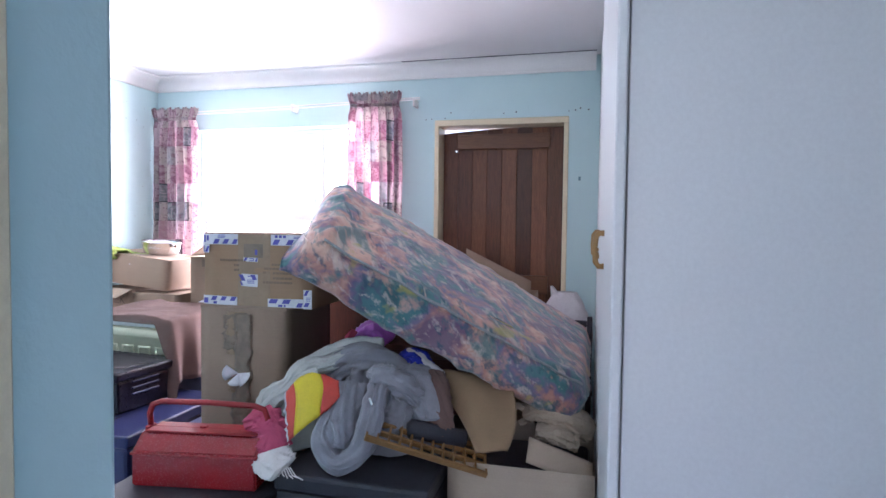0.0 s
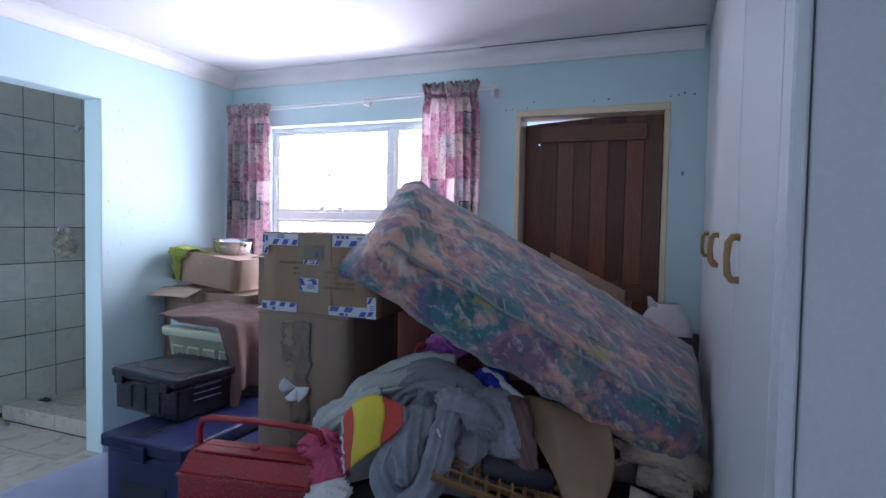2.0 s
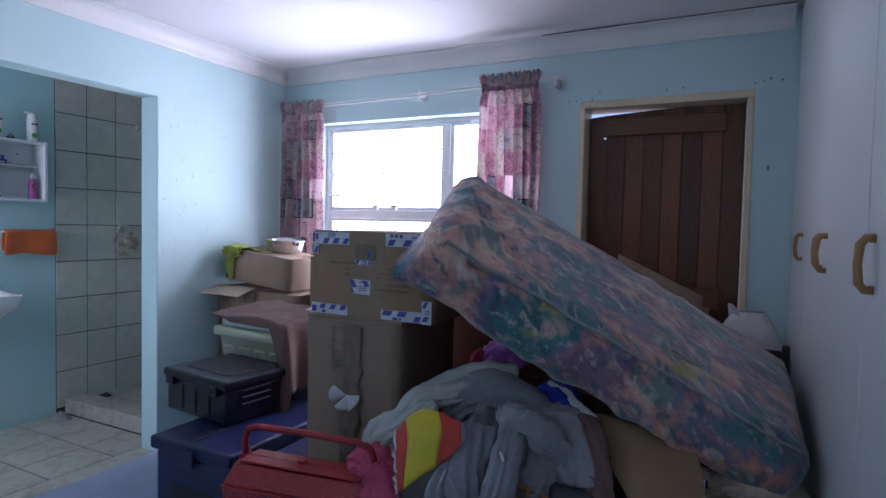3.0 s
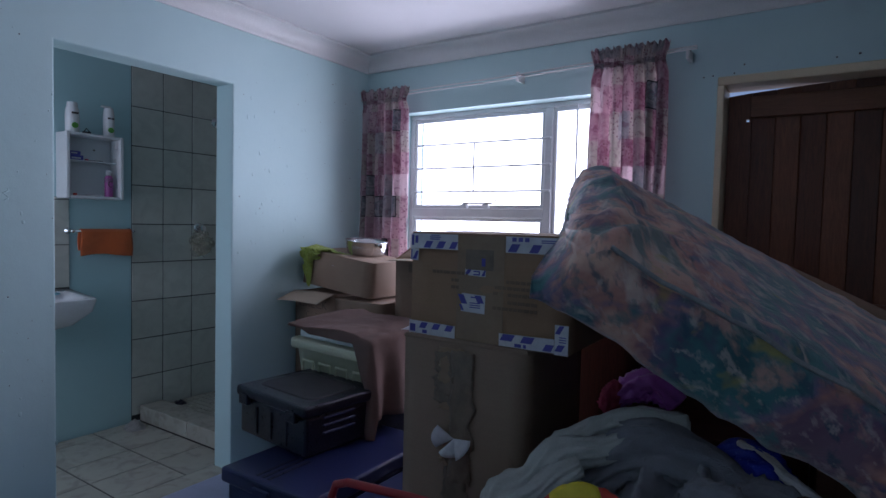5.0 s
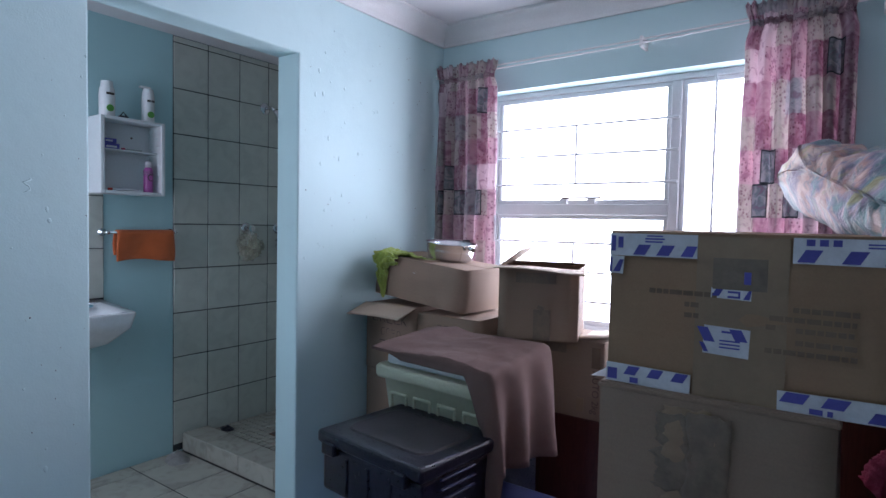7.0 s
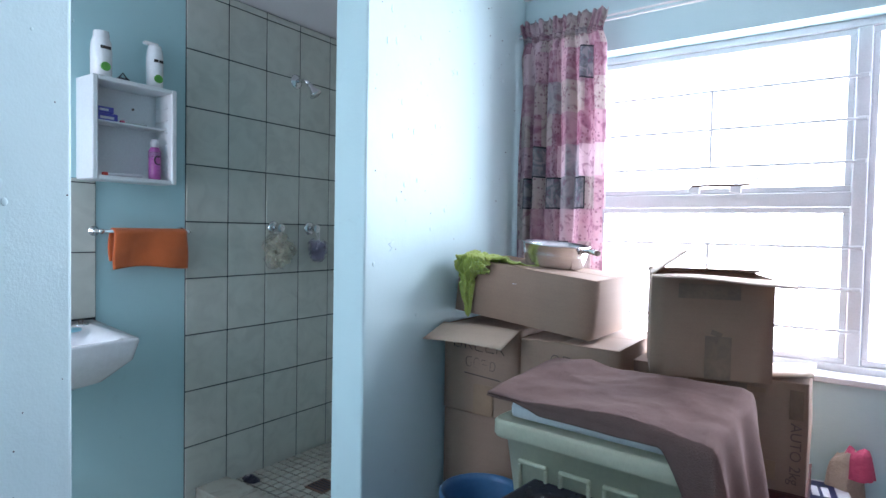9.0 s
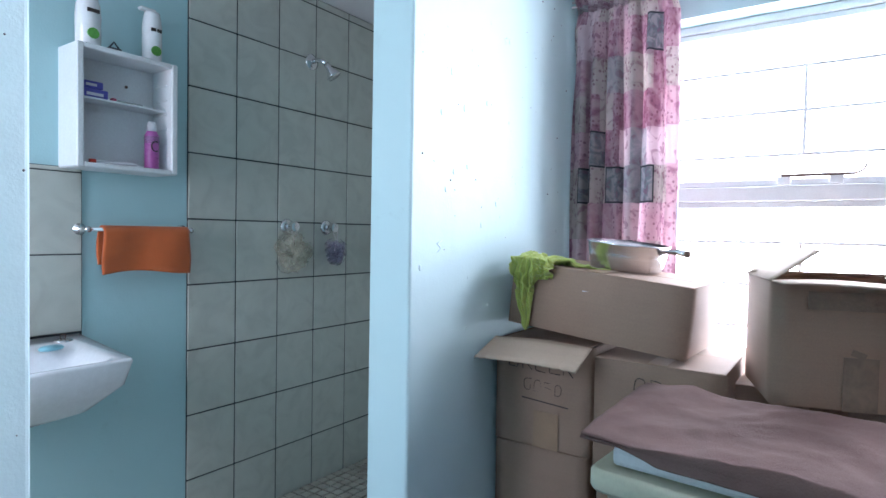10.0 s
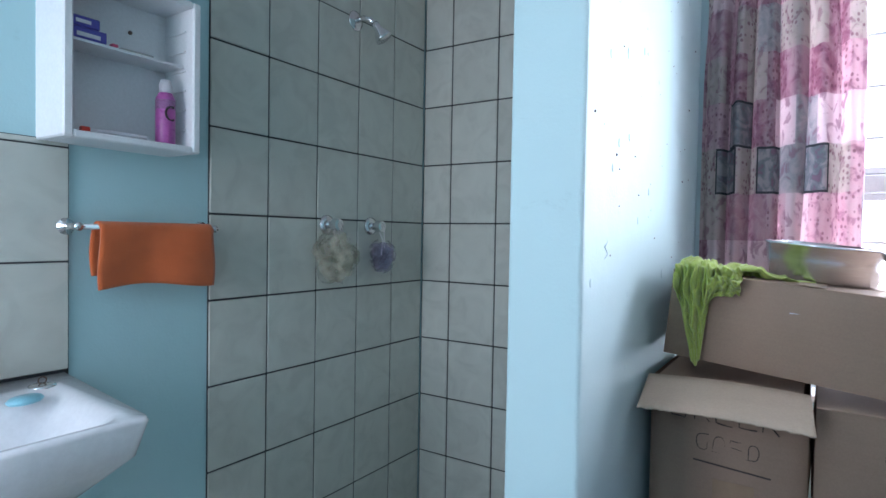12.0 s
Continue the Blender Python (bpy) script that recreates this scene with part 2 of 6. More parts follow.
M_GLASS = glassy("window glass")
M_CARD = cardboard("brown cardboard", (0.318, 0.217, 0.155))
M_CARD2 = cardboard("warm brown cardboard", (0.36, 0.215, 0.125))
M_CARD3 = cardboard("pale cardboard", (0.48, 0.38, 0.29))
M_TAPE = surface("brown packing tape", (0.29, 0.19, 0.115), 0.42, vary=0.12, scale=14, grain=40, bump=0.05)
M_TAPE2 = surface("dull torn tape", (0.19, 0.135, 0.095), 0.4, vary=0.3, scale=18, grain=70, bump=0.15)
M_INK = surface("black marker ink", (0.035, 0.028, 0.026), 0.7, vary=0.3)
M_PRINT = surface("dark printed ink", (0.14, 0.09, 0.07), 0.75, vary=0.3)
M_BLUEINK = surface("blue printed ink", (0.075, 0.07, 0.36), 0.4, vary=0.2)
M_FAINT = surface("faint printed ink", (0.20, 0.13, 0.085), 0.75, vary=0.3)
M_LABEL = surface("white printed tape", (0.62, 0.62, 0.66), 0.35, vary=0.1, scale=30)
M_CURTAIN = patchwork("patchwork curtain print")
M_FLORAL = floral("floral mattress ticking")
M_PIPING = surface("greyed piping cord", (0.25, 0.28, 0.29), 0.7, vary=0.3, scale=30)
M_RED = surface("red enamelled steel", (0.33, 0.012, 0.018), 0.26, vary=0.12, scale=6, grain=160, bump=0.015, coat=0.2)
M_REDTUBE = surface("dull red tube", (0.33, 0.014, 0.018), 0.4, vary=0.2, scale=12, grain=80, bump=0.1)
M_NAVY = surface("navy plastic", (0.015, 0.021, 0.080), 0.32, vary=0.22, scale=6, grain=90, bump=0.08)
M_BLACKP = surface("black plastic", (0.010, 0.010, 0.024), 0.30, vary=0.35, scale=6, grain=80, bump=0.08)
M_DUSTY = surface("dusty black plastic", (0.030, 0.026, 0.034), 0.6, vary=0.55, scale=7, grain=60, bump=0.1, tint=(0.048, 0.042, 0.052))
M_BUCKET = surface("blue bucket plastic", (0.05, 0.16, 0.32), 0.4, vary=0.1, scale=6, grain=90, bump=0.05)
M_DARK = surface("dark trunk leatherette", (0.022, 0.024, 0.034), 0.5, vary=0.3, scale=8, grain=140, bump=0.25)
M_MINT = surface("pale green plastic", (0.60, 0.60, 0.45), 0.42, vary=0.06, scale=4, grain=80, bump=0.04)
M_MAUVE = surface("dusty mauve cloth", (0.17, 0.103, 0.090), 0.95, vary=0.15, scale=6, grain=260, bump=0.3, crease=0.7)
M_LIME = surface("lime cleaning cloth", (0.38, 0.48, 0.10), 0.9, vary=0.15, scale=12, grain=300, bump=0.4, sheen=0.3, crease=3.0)
M_ORANGE = surface("orange towelling", (0.62, 0.13, 0.03), 0.95, vary=0.14, scale=10, grain=320, bump=0.45, sheen=0.3)
M_GREYJ = surface("grey jersey fleece", (0.25, 0.26, 0.30), 0.95, vary=0.16, scale=7, grain=300, bump=0.5, sheen=0.3, crease=2.2)
M_MESH = surface("pale grey gauze", (0.50, 0.52, 0.50), 0.9, vary=0.18, scale=8, grain=300, bump=0.4, crease=3.0)
M_PINK = surface("pink cotton", (0.55, 0.08, 0.16), 0.9, vary=0.2, scale=9, grain=260, bump=0.4, crease=5.0)
M_WCLOTH = surface("white cotton", (0.68, 0.66, 0.66), 0.9, vary=0.1, scale=9, grain=260, bump=0.4, crease=5.0)
M_PURPLE = surface("purple satin", (0.56, 0.14, 0.64), 0.4, vary=0.3, scale=9, grain=200, bump=0.2, sheen=0.3)
M_BLUEPL = surface("cobalt plastic wrap", (0.03, 0.05, 0.45), 0.25, vary=0.4, scale=14, bump=0.3)
M_TAN = surface("tan felt board", (0.27, 0.175, 0.10), 0.85, vary=0.14, scale=6, grain=200, bump=0.2)
M_CANE = wood("honey wooden lattice", (0.20, 0.095, 0.028), (0.34, 0.18, 0.06), 0.1, axis=(3, 14, 14))
M_CREAMC = surface("cream crumpled cloth", (0.48, 0.39, 0.30), 0.9, vary=0.16, scale=9, grain=200, bump=0.4, crease=5.0)
M_YELLOW = surface("yellow printed plastic", (0.72, 0.56, 0.02), 0.35, vary=0.08, scale=12, bump=0.1)
M_REDPR = surface("red printed plastic", (0.60, 0.05, 0.03), 0.35, vary=0.1, scale=12, bump=0.1)
M_BAG = surface("white plastic bag", (0.62, 0.60, 0.62), 0.4, vary=0.12, scale=10, grain=80, bump=0.3)
# Stained wood on the chest; on cartons it puts shade into the colour.
M_MAROON = wood("maroon wood and carton shade", (0.05, 0.012, 0.01), (0.12, 0.03, 0.024), 0.1)
M_CERAMIC = surface("white ceramic", (0.80, 0.81, 0.83), 0.12, vary=0.03, scale=4, grain=60, bump=0.0)
M_WPLAST = surface("white cabinet plastic", (0.76, 0.78, 0.80), 0.4, vary=0.05, scale=6, bump=0.03)
M_GREEN = surface("green label ink", (0.10, 0.34, 0.06), 0.4, vary=0.25, scale=50)
M_MAGENTA = surface("magenta can paint", (0.42, 0.10, 0.34), 0.3, vary=0.2, scale=30)
M_AQUASOAP = surface("pale blue soap", (0.25, 0.55, 0.65), 0.35, vary=0.1, scale=30)
M_LOOFAH = surface("cream nylon net", (0.56, 0.56, 0.44), 0.8, vary=0.2, scale=40, grain=200, bump=0.5)
M_LILAC = surface("lilac nylon net", (0.42, 0.40, 0.56), 0.8, vary=0.2, scale=40, grain=200, bump=0.5)
for net in (M_LOOFAH, M_LILAC):
    net.node_tree.nodes["Principled BSDF"].inputs["Alpha"].default_value = 0.32
M_RUBBLE = surface("grey crumpled rag", (0.30, 0.30, 0.29), 0.95, vary=0.3, scale=20, grain=120, bump=0.5)
M_YARD = surface("pale rendered wall", (0.66, 0.68, 0.70), 0.85, vary=0.1, scale=1.5, grain=60, bump=0.2)
M_GROUND = surface("pale concrete yard", (0.45, 0.44, 0.42), 0.9, vary=0.2, scale=1.2, grain=40, bump=0.2)
M_POST = surface("faded red post", (0.42, 0.17, 0.15), 0.7, vary=0.2)
M_HOLE = surface("dark plaster hole", (0.14, 0.15, 0.16), 0.95, vary=0.3)
M_FILL = surface("blue filler smudge", (0.16, 0.30, 0.36), 0.8, vary=0.2, scale=40)


# ---- building blocks ----
def part(name, bm, material, parent, label="", smooth=False):
    """One mesh object under a thing or a part."""
    me = bpy.data.meshes.new(name)
    bmesh.ops.recalc_face_normals(bm, faces=bm.faces)
    if smooth:
        for f in bm.faces:
            f.smooth = True
    bm.to_mesh(me)
    bm.free()
    for mat in material if isinstance(material, (list, tuple)) else [material]:
        me.materials.append(mat)
    ob = new(name, me)
    if parent:
        ob.parent = parent
    if label:
        tagged(ob, label)
    return ob


def thing(name, m, label, category, group=""):
    ob = new(name)
    ob.empty_display_size = 0.1
    ob.matrix_world = m
    return tagged(ob, label, category, group)


def structure(name, bm, material, label, smooth=False):
    return tagged(part(name, bm, material, None, smooth=smooth), label, kind="structure")


def bx(bm, x0, x1, y0, y1, z0, z1, bevel=0.0, seg=1, m=None):
    c = Matrix.LocRotScale(((x0 + x1) / 2, (y0 + y1) / 2, (z0 + z1) / 2), None, (abs(x1 - x0), abs(y1 - y0), abs(z1 - z0)))
    r = bmesh.ops.create_cube(bm, size=1, matrix=c)
    vs = r["verts"]
    if bevel:
        es = list({e for v in vs for e in v.link_edges})
        out = bmesh.ops.bevel(bm, geom=es, offset=bevel, segments=seg, profile=0.5, affect="EDGES", clamp_overlap=True)
        vs = list({v for v in out["verts"]} | {v for v in vs if v.is_valid})
    if m is not None:
        bmesh.ops.transform(bm, matrix=m, verts=vs)
    return bm


def box(x0, x1, y0, y1, z0, z1, bevel=0.0, seg=1, m=None):
    return bx(bmesh.new(), x0, x1, y0, y1, z0, z1, bevel, seg, m)


def tube(bm, pts, r, seg=10, cap=True):
    """A round bar along points; r is one radius or one for each point."""
    pts = [Vector(p) for p in pts]
    rs = r if isinstance(r, (list, tuple)) else [r] * len(pts)
    rings, up = [], Vector((0.13, 0.21, 0.97))
    for i, p in enumerate(pts):
        d = (pts[min(i + 1, len(pts) - 1)] - pts[max(i - 1, 0)]).normalized()
        a = up - d * up.dot(d)
        a = a.normalized() if a.length > 1e-3 else d.orthogonal().normalized()
        up = a
        b = d.cross(a)
        rings.append([bm.verts.new(p + (a * math.cos(k * math.tau / seg) + b * math.sin(k * math.tau / seg)) * rs[i]) for k in range(seg)])
    for q, w in zip(rings, rings[1:]):
        for k in range(seg):
            bm.faces.new((q[k], q[(k + 1) % seg], w[(k + 1) % seg], w[k]))
    if cap:
        bm.faces.new(rings[0][::-1])
        bm.faces.new(rings[-1])
    return bm


def lathe(bm, profile, seg=24, m=None):
    """Turned shape from (radius, z) pairs round the z axis."""
    rings = []
    for r, z in profile:
        rings.append([bm.verts.new((r * math.cos(k * math.tau / seg), r * math.sin(k * math.tau / seg), z)) for k in range(seg)])
    for q, w in zip(rings, rings[1:]):
        for k in range(seg):
            bm.faces.new((q[k], q[(k + 1) % seg], w[(k + 1) % seg], w[k]))
    if profile[0][0] > 1e-4:
        bm.faces.new(rings[0][::-1])
    if profile[-1][0] > 1e-4:
        bm.faces.new(rings[-1])
    bmesh.ops.remove_doubles(bm, verts=bm.verts, dist=1e-5)
    if m is not None:
        bmesh.ops.transform(bm, matrix=m, verts=bm.verts)
    return bm


def sheet(f, nu, nv, uv_size=None, wrap=False):
    """A surface from f(u, v), with u and v from 0 to 1."""
    bm = bmesh.new()
    lay = bm.loops.layers.uv.new("UVMap") if uv_size else None
    g = [[bm.verts.new(f(i / nu, j / nv)) for j in range(nv + 1)] for i in range(nu + (0 if wrap else 1))]
    for i in range(nu):
        for j in range(nv):
            k = (i + 1) % len(g)
            fc = bm.faces.new((g[i][j], g[k][j], g[k][j + 1], g[i][j + 1]))
            fc.smooth = True
            if lay:
                for lp, (a, b) in zip(fc.loops, ((i, j), (i + 1, j), (i + 1, j + 1), (i, j + 1))):
                    lp[lay].uv = (a / nu * uv_size[0], b / nv * uv_size[1])
    return bm


def thicken(ob, t):
    mod = ob.modifiers.new("thickness", "SOLIDIFY")
    mod.thickness, mod.offset = t, 0
    return ob


def fbm(x, y, z=0.0, s=1.0, octs=3):
    return noise.fractal(Vector((x * s, y * s, z * s)), 0.9, 2.1, octs)


def ridge(x, y, z=0.0, s=1.0):
    return 1 - abs(noise.noise(Vector((x * s, y * s, z * s)))) * 2


def fold_noise(x, y, seed, s):
    """Sharp soft-valleyed creases that run and branch like heavy cloth."""
    wx = x + 0.10 * noise.noise(Vector((x * 4, y * 4, seed)))
    wy = y + 0.10 * noise.noise(Vector((x * 4, y * 4, seed + 9)))
    a = 1 - abs(noise.noise(Vector((wx * s, wy * s * 0.35, seed)))) * 2.2
    b = 1 - abs(noise.noise(Vector((wx * s * 0.5 + wy * s * 0.9, wy * s * 0.8 - wx * s, seed + 3)))) * 2.2
    c = 1 - abs(noise.noise(Vector((wx * s * 2.4, wy * s * 1.2, seed + 6)))) * 2
    return max(a, 0) ** 1.6 + 0.7 * max(b, 0) ** 1.6 + 0.28 * max(c, 0)


def lettering(text, size, m, parent, material, name="lettering"):
    cu = bpy.data.curves.new(name, "FONT")
    cu.body, cu.size, cu.extrude = text, size, 0.0004
    tmp = bpy.data.objects.new(name, cu)
    scene.collection.objects.link(tmp)
    me = bpy.data.meshes.new_from_object(tmp.evaluated_get(bpy.context.evaluated_depsgraph_get()))
    bpy.data.objects.remove(tmp)
    me.transform(m)
    me.materials.clear()
    me.materials.append(material)
    ob = new(name, me)
    ob.parent = parent
    return ob


UPRIGHT = pose(0, 0, 0, 90, 0, 0)
STROKES = {"B": ["00 02", "02 12 11 01", "11 10 00"], "R": ["00 02", "02 12 11 01", "01 10"], "E": ["12 02 00 10", "01 11"], "K": ["00 02", "12 01 10"], "G": ["12 02 00 10 11"], "O": ["00 02 12 10 00"], "D": ["00 02 12 10 00"], "N": ["00 02 10 12"]}


def handwriting(text, size, m, parent, seed):
    """Marker letters drawn as thin uneven strokes."""
    random.seed(seed)
    x = 0.0
    for ch in text:
        bm = bmesh.new()
        for st in STROKES[ch]:
            pts = [(x + (int(p[0]) * 0.62 + random.uniform(-0.07, 0.07)) * size, 0, (int(p[1]) * 0.5 + random.uniform(-0.05, 0.05)) * size) for p in st.split()]
            for _ in range(2 if len(pts) > 3 and ch != "E" else 0):
                pts = [pts[0]] + [tuple(a[i] + (b[i] - a[i]) * q for i in range(3)) for a, b in zip(pts, pts[1:]) for q in (0.25, 0.75)] + [pts[-1]]
            soft = []
            for a, b in zip(pts, pts[1:]):
                bow = Vector((random.uniform(-0.09, 0.09), 0, random.uniform(-0.05, 0.05))) * (Vector(b) - Vector(a)).length
                soft += [Vector(a).lerp(Vector(b), q) + bow * 4 * q * (1 - q) for q in (0, 0.25, 0.5, 0.75)]
            tube(bm, soft + [Vector(pts[-1])], [size * random.uniform(0.016, 0.036) for _ in range(len(soft) + 1)], 5)
        x += size * 0.98
        bmesh.ops.transform(bm, matrix=m, verts=bm.verts)
        part("letter", bm, M_INK, parent)



# ---- structure: the room ----
T = 0.23
bm = bmesh.new()
# north wall round the window and the door
DX0, DX1, DZ = -0.868, -0.058, 2.028
for x0, x1, z0, z1 in ((-3.20, WIN_X0, -0.05, 2.6), (WIN_X0, WIN_X1, 0, WIN_Z0), (WIN_X0, WIN_X1, WIN_Z1, 2.6), (WIN_X1, DX0 - 0.03, 0, 2.6), (DX0 - 0.03, DX1 + 0.03, DZ + 0.03, 2.6), (DX1 + 0.03, 1.0, 0, 2.6)):
    bx(bm, x0, x1, NORTH, NORTH + T, z0, z1)
structure("wall_north", bm, M_WALL, "pale aqua painted plaster wall with a window and a door")
OY0, OY1, OZ = 1.787, 2.622, 2.055
bm = bmesh.new()
outline = [(-0.2, -0.05), (OY0, -0.05), (OY0, OZ), (OY1, OZ), (OY1, -0.05), (NORTH, -0.05), (NORTH, 2.6), (-0.2, 2.6)]
near = bm.faces.new([bm.verts.new((WEST, y, z)) for y, z in outline])
far = bmesh.ops.extrude_face_region(bm, geom=[near])
bmesh.ops.translate(bm, vec=(-0.14, 0, 0), verts=[v for v in far["geom"] if isinstance(v, bmesh.types.BMVert)])
rim = [e for e in bm.edges if all(abs(v.co.y - OY0) < 1e-4 or abs(v.co.y - OY1) < 1e-4 for v in e.verts) and abs(e.verts[0].co.x - e.verts[1].co.x) < 1e-4]
bmesh.ops.bevel(bm, geom=rim, offset=0.008, segments=3, affect="EDGES", profile=0.5)
structure("wall_west", bm, M_WALL, "pale aqua painted wall with an open bathroom doorway")
bm = bmesh.new()
bx(bm, 0.95, 1.1, -1.7, NORTH, 0, 2.6)
structure("wall_east", bm, M_WALL, "pale aqua painted plaster wall behind the wardrobe")
bm = bmesh.new()
JX = -0.2495
bx(bm, WEST, JX, 0.23, 0.335, 0, 2.6, 0.006, 2)
bx(bm, JX, 0.62, 0.23, 0.335, 2.08, 2.6)
bx(bm, 0.62, 0.95, 0.23, 0.335, 0, 2.6)
structure("wall_south", bm, M_WALL, "pale aqua painted wall with an entrance doorway")
bm = bmesh.new()
bx(bm, -0.9, -0.75, -1.7, 0.23, 0, 2.6)
bx(bm, -0.9, -0.25, -1.85, -1.7, 0, 2.6)
bx(bm, 0.65, 1.1, -1.85, -1.7, 0, 2.6)
bx(bm, -0.25, 0.65, -1.85, -1.7, 2.25, 2.6)
structure("wall_hall", bm, M_WALL, "pale aqua painted walls of the entrance lobby")
structure("floor", box(-3.06, 0.95, -1.85, NORTH + T, -0.12, 0), M_FLOOR, "lavender blue marbled vinyl floor")
structure("ceiling", box(-3.2, 1.1, -1.85, NORTH + T, CEIL, CEIL + 0.12), M_CEIL, "white painted flat ceiling")


def cove(p0, p1, inward):
    """Plaster cornice between two points on a wall's top, hollow towards the room."""
    bm = bmesh.new()
    prof = [(0, 0), (0.012, 0), (0.016, 0.012)] + [(0.016 + 0.07 * (1 - math.cos(a)), 0.012 + 0.07 * math.sin(a)) for a in [radians(10 * k) for k in range(1, 10)]] + [(0.1, 0.084), (0.1, 0.096), (0, 0.096)]
    ends = []
    for p, s in ((p0, 1), (p1, -1)):
        d = (Vector(p1) - Vector(p0)).normalized()
        ends.append([bm.verts.new(Vector(p) + Vector(inward) * a + Vector((0, 0, CEIL - 0.096 + b))) for a, b in prof])
    for k in range(len(prof)):
        j = (k + 1) % len(prof)
        bm.faces.new((ends[0][k], ends[0][j], ends[1][j], ends[1][k]))
    bm.faces.new(ends[0])
    bm.faces.new(ends[1][::-1])
    return bm


structure("cornice_north", cove((WEST, NORTH - 0.001, -0.001), (0.13, NORTH - 0.001, -0.001), (0, -1, 0)), M_WHITE, "white hollow plaster cornice")
structure("cornice_west", cove((WEST + 0.001, 0.335, -0.002), (WEST + 0.001, NORTH - 0.002, -0.002), (1, 0, 0)), M_WHITE, "white hollow plaster cornice")
structure("crack_line", box(-1.1, 0.13, NORTH - 0.1035, NORTH - 0.1005, CEIL - 0.006, CEIL - 0.001), M_HOLE, "dark gap between cornice and ceiling")
structure("door_frame_entrance", box(JX - 0.045, JX + 0.007, 0.20, 0.252, 0, 2.1, 0.004), M_CREAM, "cream painted wooden entrance door frame")
# bathroom shell
BW, BN, BFZ = -4.20, 3.775, -0.004
bm = bmesh.new()
bx(bm, BW - 0.15, BW - 0.008, 0.7, 4.05, -0.1, 2.6)
structure("wall_bathroom_west", bm, M_BATHWALL, "aqua painted bathroom wall")
structure("wall_bathroom_north", box(BW - 0.008, -3.202, BN + 0.008, BN + 0.15, -0.1, 2.6), M_BATHWALL, "bathroom end wall behind the tiles")
# Unseen wall; its window opening is added for the bathroom fill lamp.
bm = bmesh.new()
bx(bm, BW - 0.008, -3.196, 0.55, 0.7, -0.1, 0.9)
bx(bm, BW - 0.008, -3.196, 0.55, 0.7, 2.0, 2.6)
bx(bm, BW - 0.008, -4.05, 0.55, 0.7, 0.9, 2.0)
bx(bm, -3.45, -3.196, 0.55, 0.7, 0.9, 2.0)
structure("wall_bathroom_south", bm, M_BATHWALL, "aqua painted bathroom wall with an added, unseen window opening")
structure("floor_bathroom", box(BW - 0.15, -3.196, 0.55, 4.05, -0.15, BFZ - 0.012), M_LGROUT, "grey grout bed of the bathroom floor")
structure("threshold_bathroom", box(-3.2, -3.06, OY0, OY1, -0.12, BFZ - 0.001), M_FTILE, "cream tiled doorway threshold")
structure("threshold_strip", box(-3.062, -3.03, OY0, OY1, -0.02, BFZ + 0.003, 0.002), M_BLACKP, "dark floor edging strip at the doorway")
structure("ceiling_bathroom", box(BW - 0.15, -3.196, 0.55, 4.05, 2.352, 2.45), M_CEIL, "white bathroom ceiling")

# outside: ground, boundary wall with posts
structure("ground", box(-200, 200, NORTH + T, 300, -0.3, -0.15), M_GROUND, "pale concrete yard")
structure("ground_south", box(-200, 200, -200, -1.85, -0.3, -0.15), M_GROUND, "pale concrete yard")
yard = thing("boundary_wall", pose(0, 9.0, -0.15), "pale rendered boundary wall in sunlight outside the window", "wall")
part("wall", box(-12, 8, 0, 0.25, 0, 1.75, 0.02), M_YARD, yard)
for k in range(16):
    part("pier", box(-11.5 + 1.2 * k, -11.3 + 1.2 * k, -0.12, 0.0, 0, 1.5, 0.01), M_POST, yard, "faded red pier")


# ---- window ----
win = thing("window_1", pose(0, 3.8, 0), "white painted steel window with burglar bars", "window")
win["kind"] = "structure"
MX0, MX1 = -1.803, -1.757
for nm, a in (("window_frame", (WIN_X0, WIN_X1, -0.02, 0.02, WIN_Z1 - 0.03, WIN_Z1)), ("window_frame", (WIN_X0, WIN_X1, -0.02, 0.02, WIN_Z0, WIN_Z0 + 0.03)), ("window_frame", (WIN_X0, WIN_X0 + 0.03, -0.02, 0.02, WIN_Z0 + 0.03, WIN_Z1 - 0.03)), ("window_frame", (WIN_X1 - 0.03, WIN_X1, -0.02, 0.02, WIN_Z0 + 0.03, WIN_Z1 - 0.03)), ("mullion", (MX0, MX1, -0.024, 0.02, WIN_Z0 + 0.03, WIN_Z1 - 0.03)), ("transom", (WIN_X0 + 0.03, MX0, -0.022, 0.02, 1.395, 1.45))):
    part(nm, box(*a, 0.004), M_STEEL, win)


def sash(x0, x1, z0, z1):
    bm = bmesh.new()
    for a in ((x0, x1, z1 - 0.022, z1), (x0, x1, z0, z0 + 0.022), (x0, x0 + 0.022, z0 + 0.022, z1 - 0.022), (x1 - 0.022, x1, z0 + 0.022, z1 - 0.022)):
        bx(bm, a[0], a[1], -0.012, 0.012, a[2], a[3], 0.003)
    s = part("sash", bm, M_STEEL, win)
    g = part("pane", box(x0 + 0.02, x1 - 0.02, 0.003, 0.007, z0 + 0.02, z1 - 0.02), M_GLASS, s)
    g.visible_shadow = False
    return s


sash(WIN_X0 + 0.031, MX0 - 0.001, 1.451, WIN_Z1 - 0.031)
sash(WIN_X0 + 0.031, MX0 - 0.001, WIN_Z0 + 0.031, 1.394)
sash(MX1 + 0.001, WIN_X1 - 0.031, WIN_Z0 + 0.031, WIN_Z1 - 0.031)
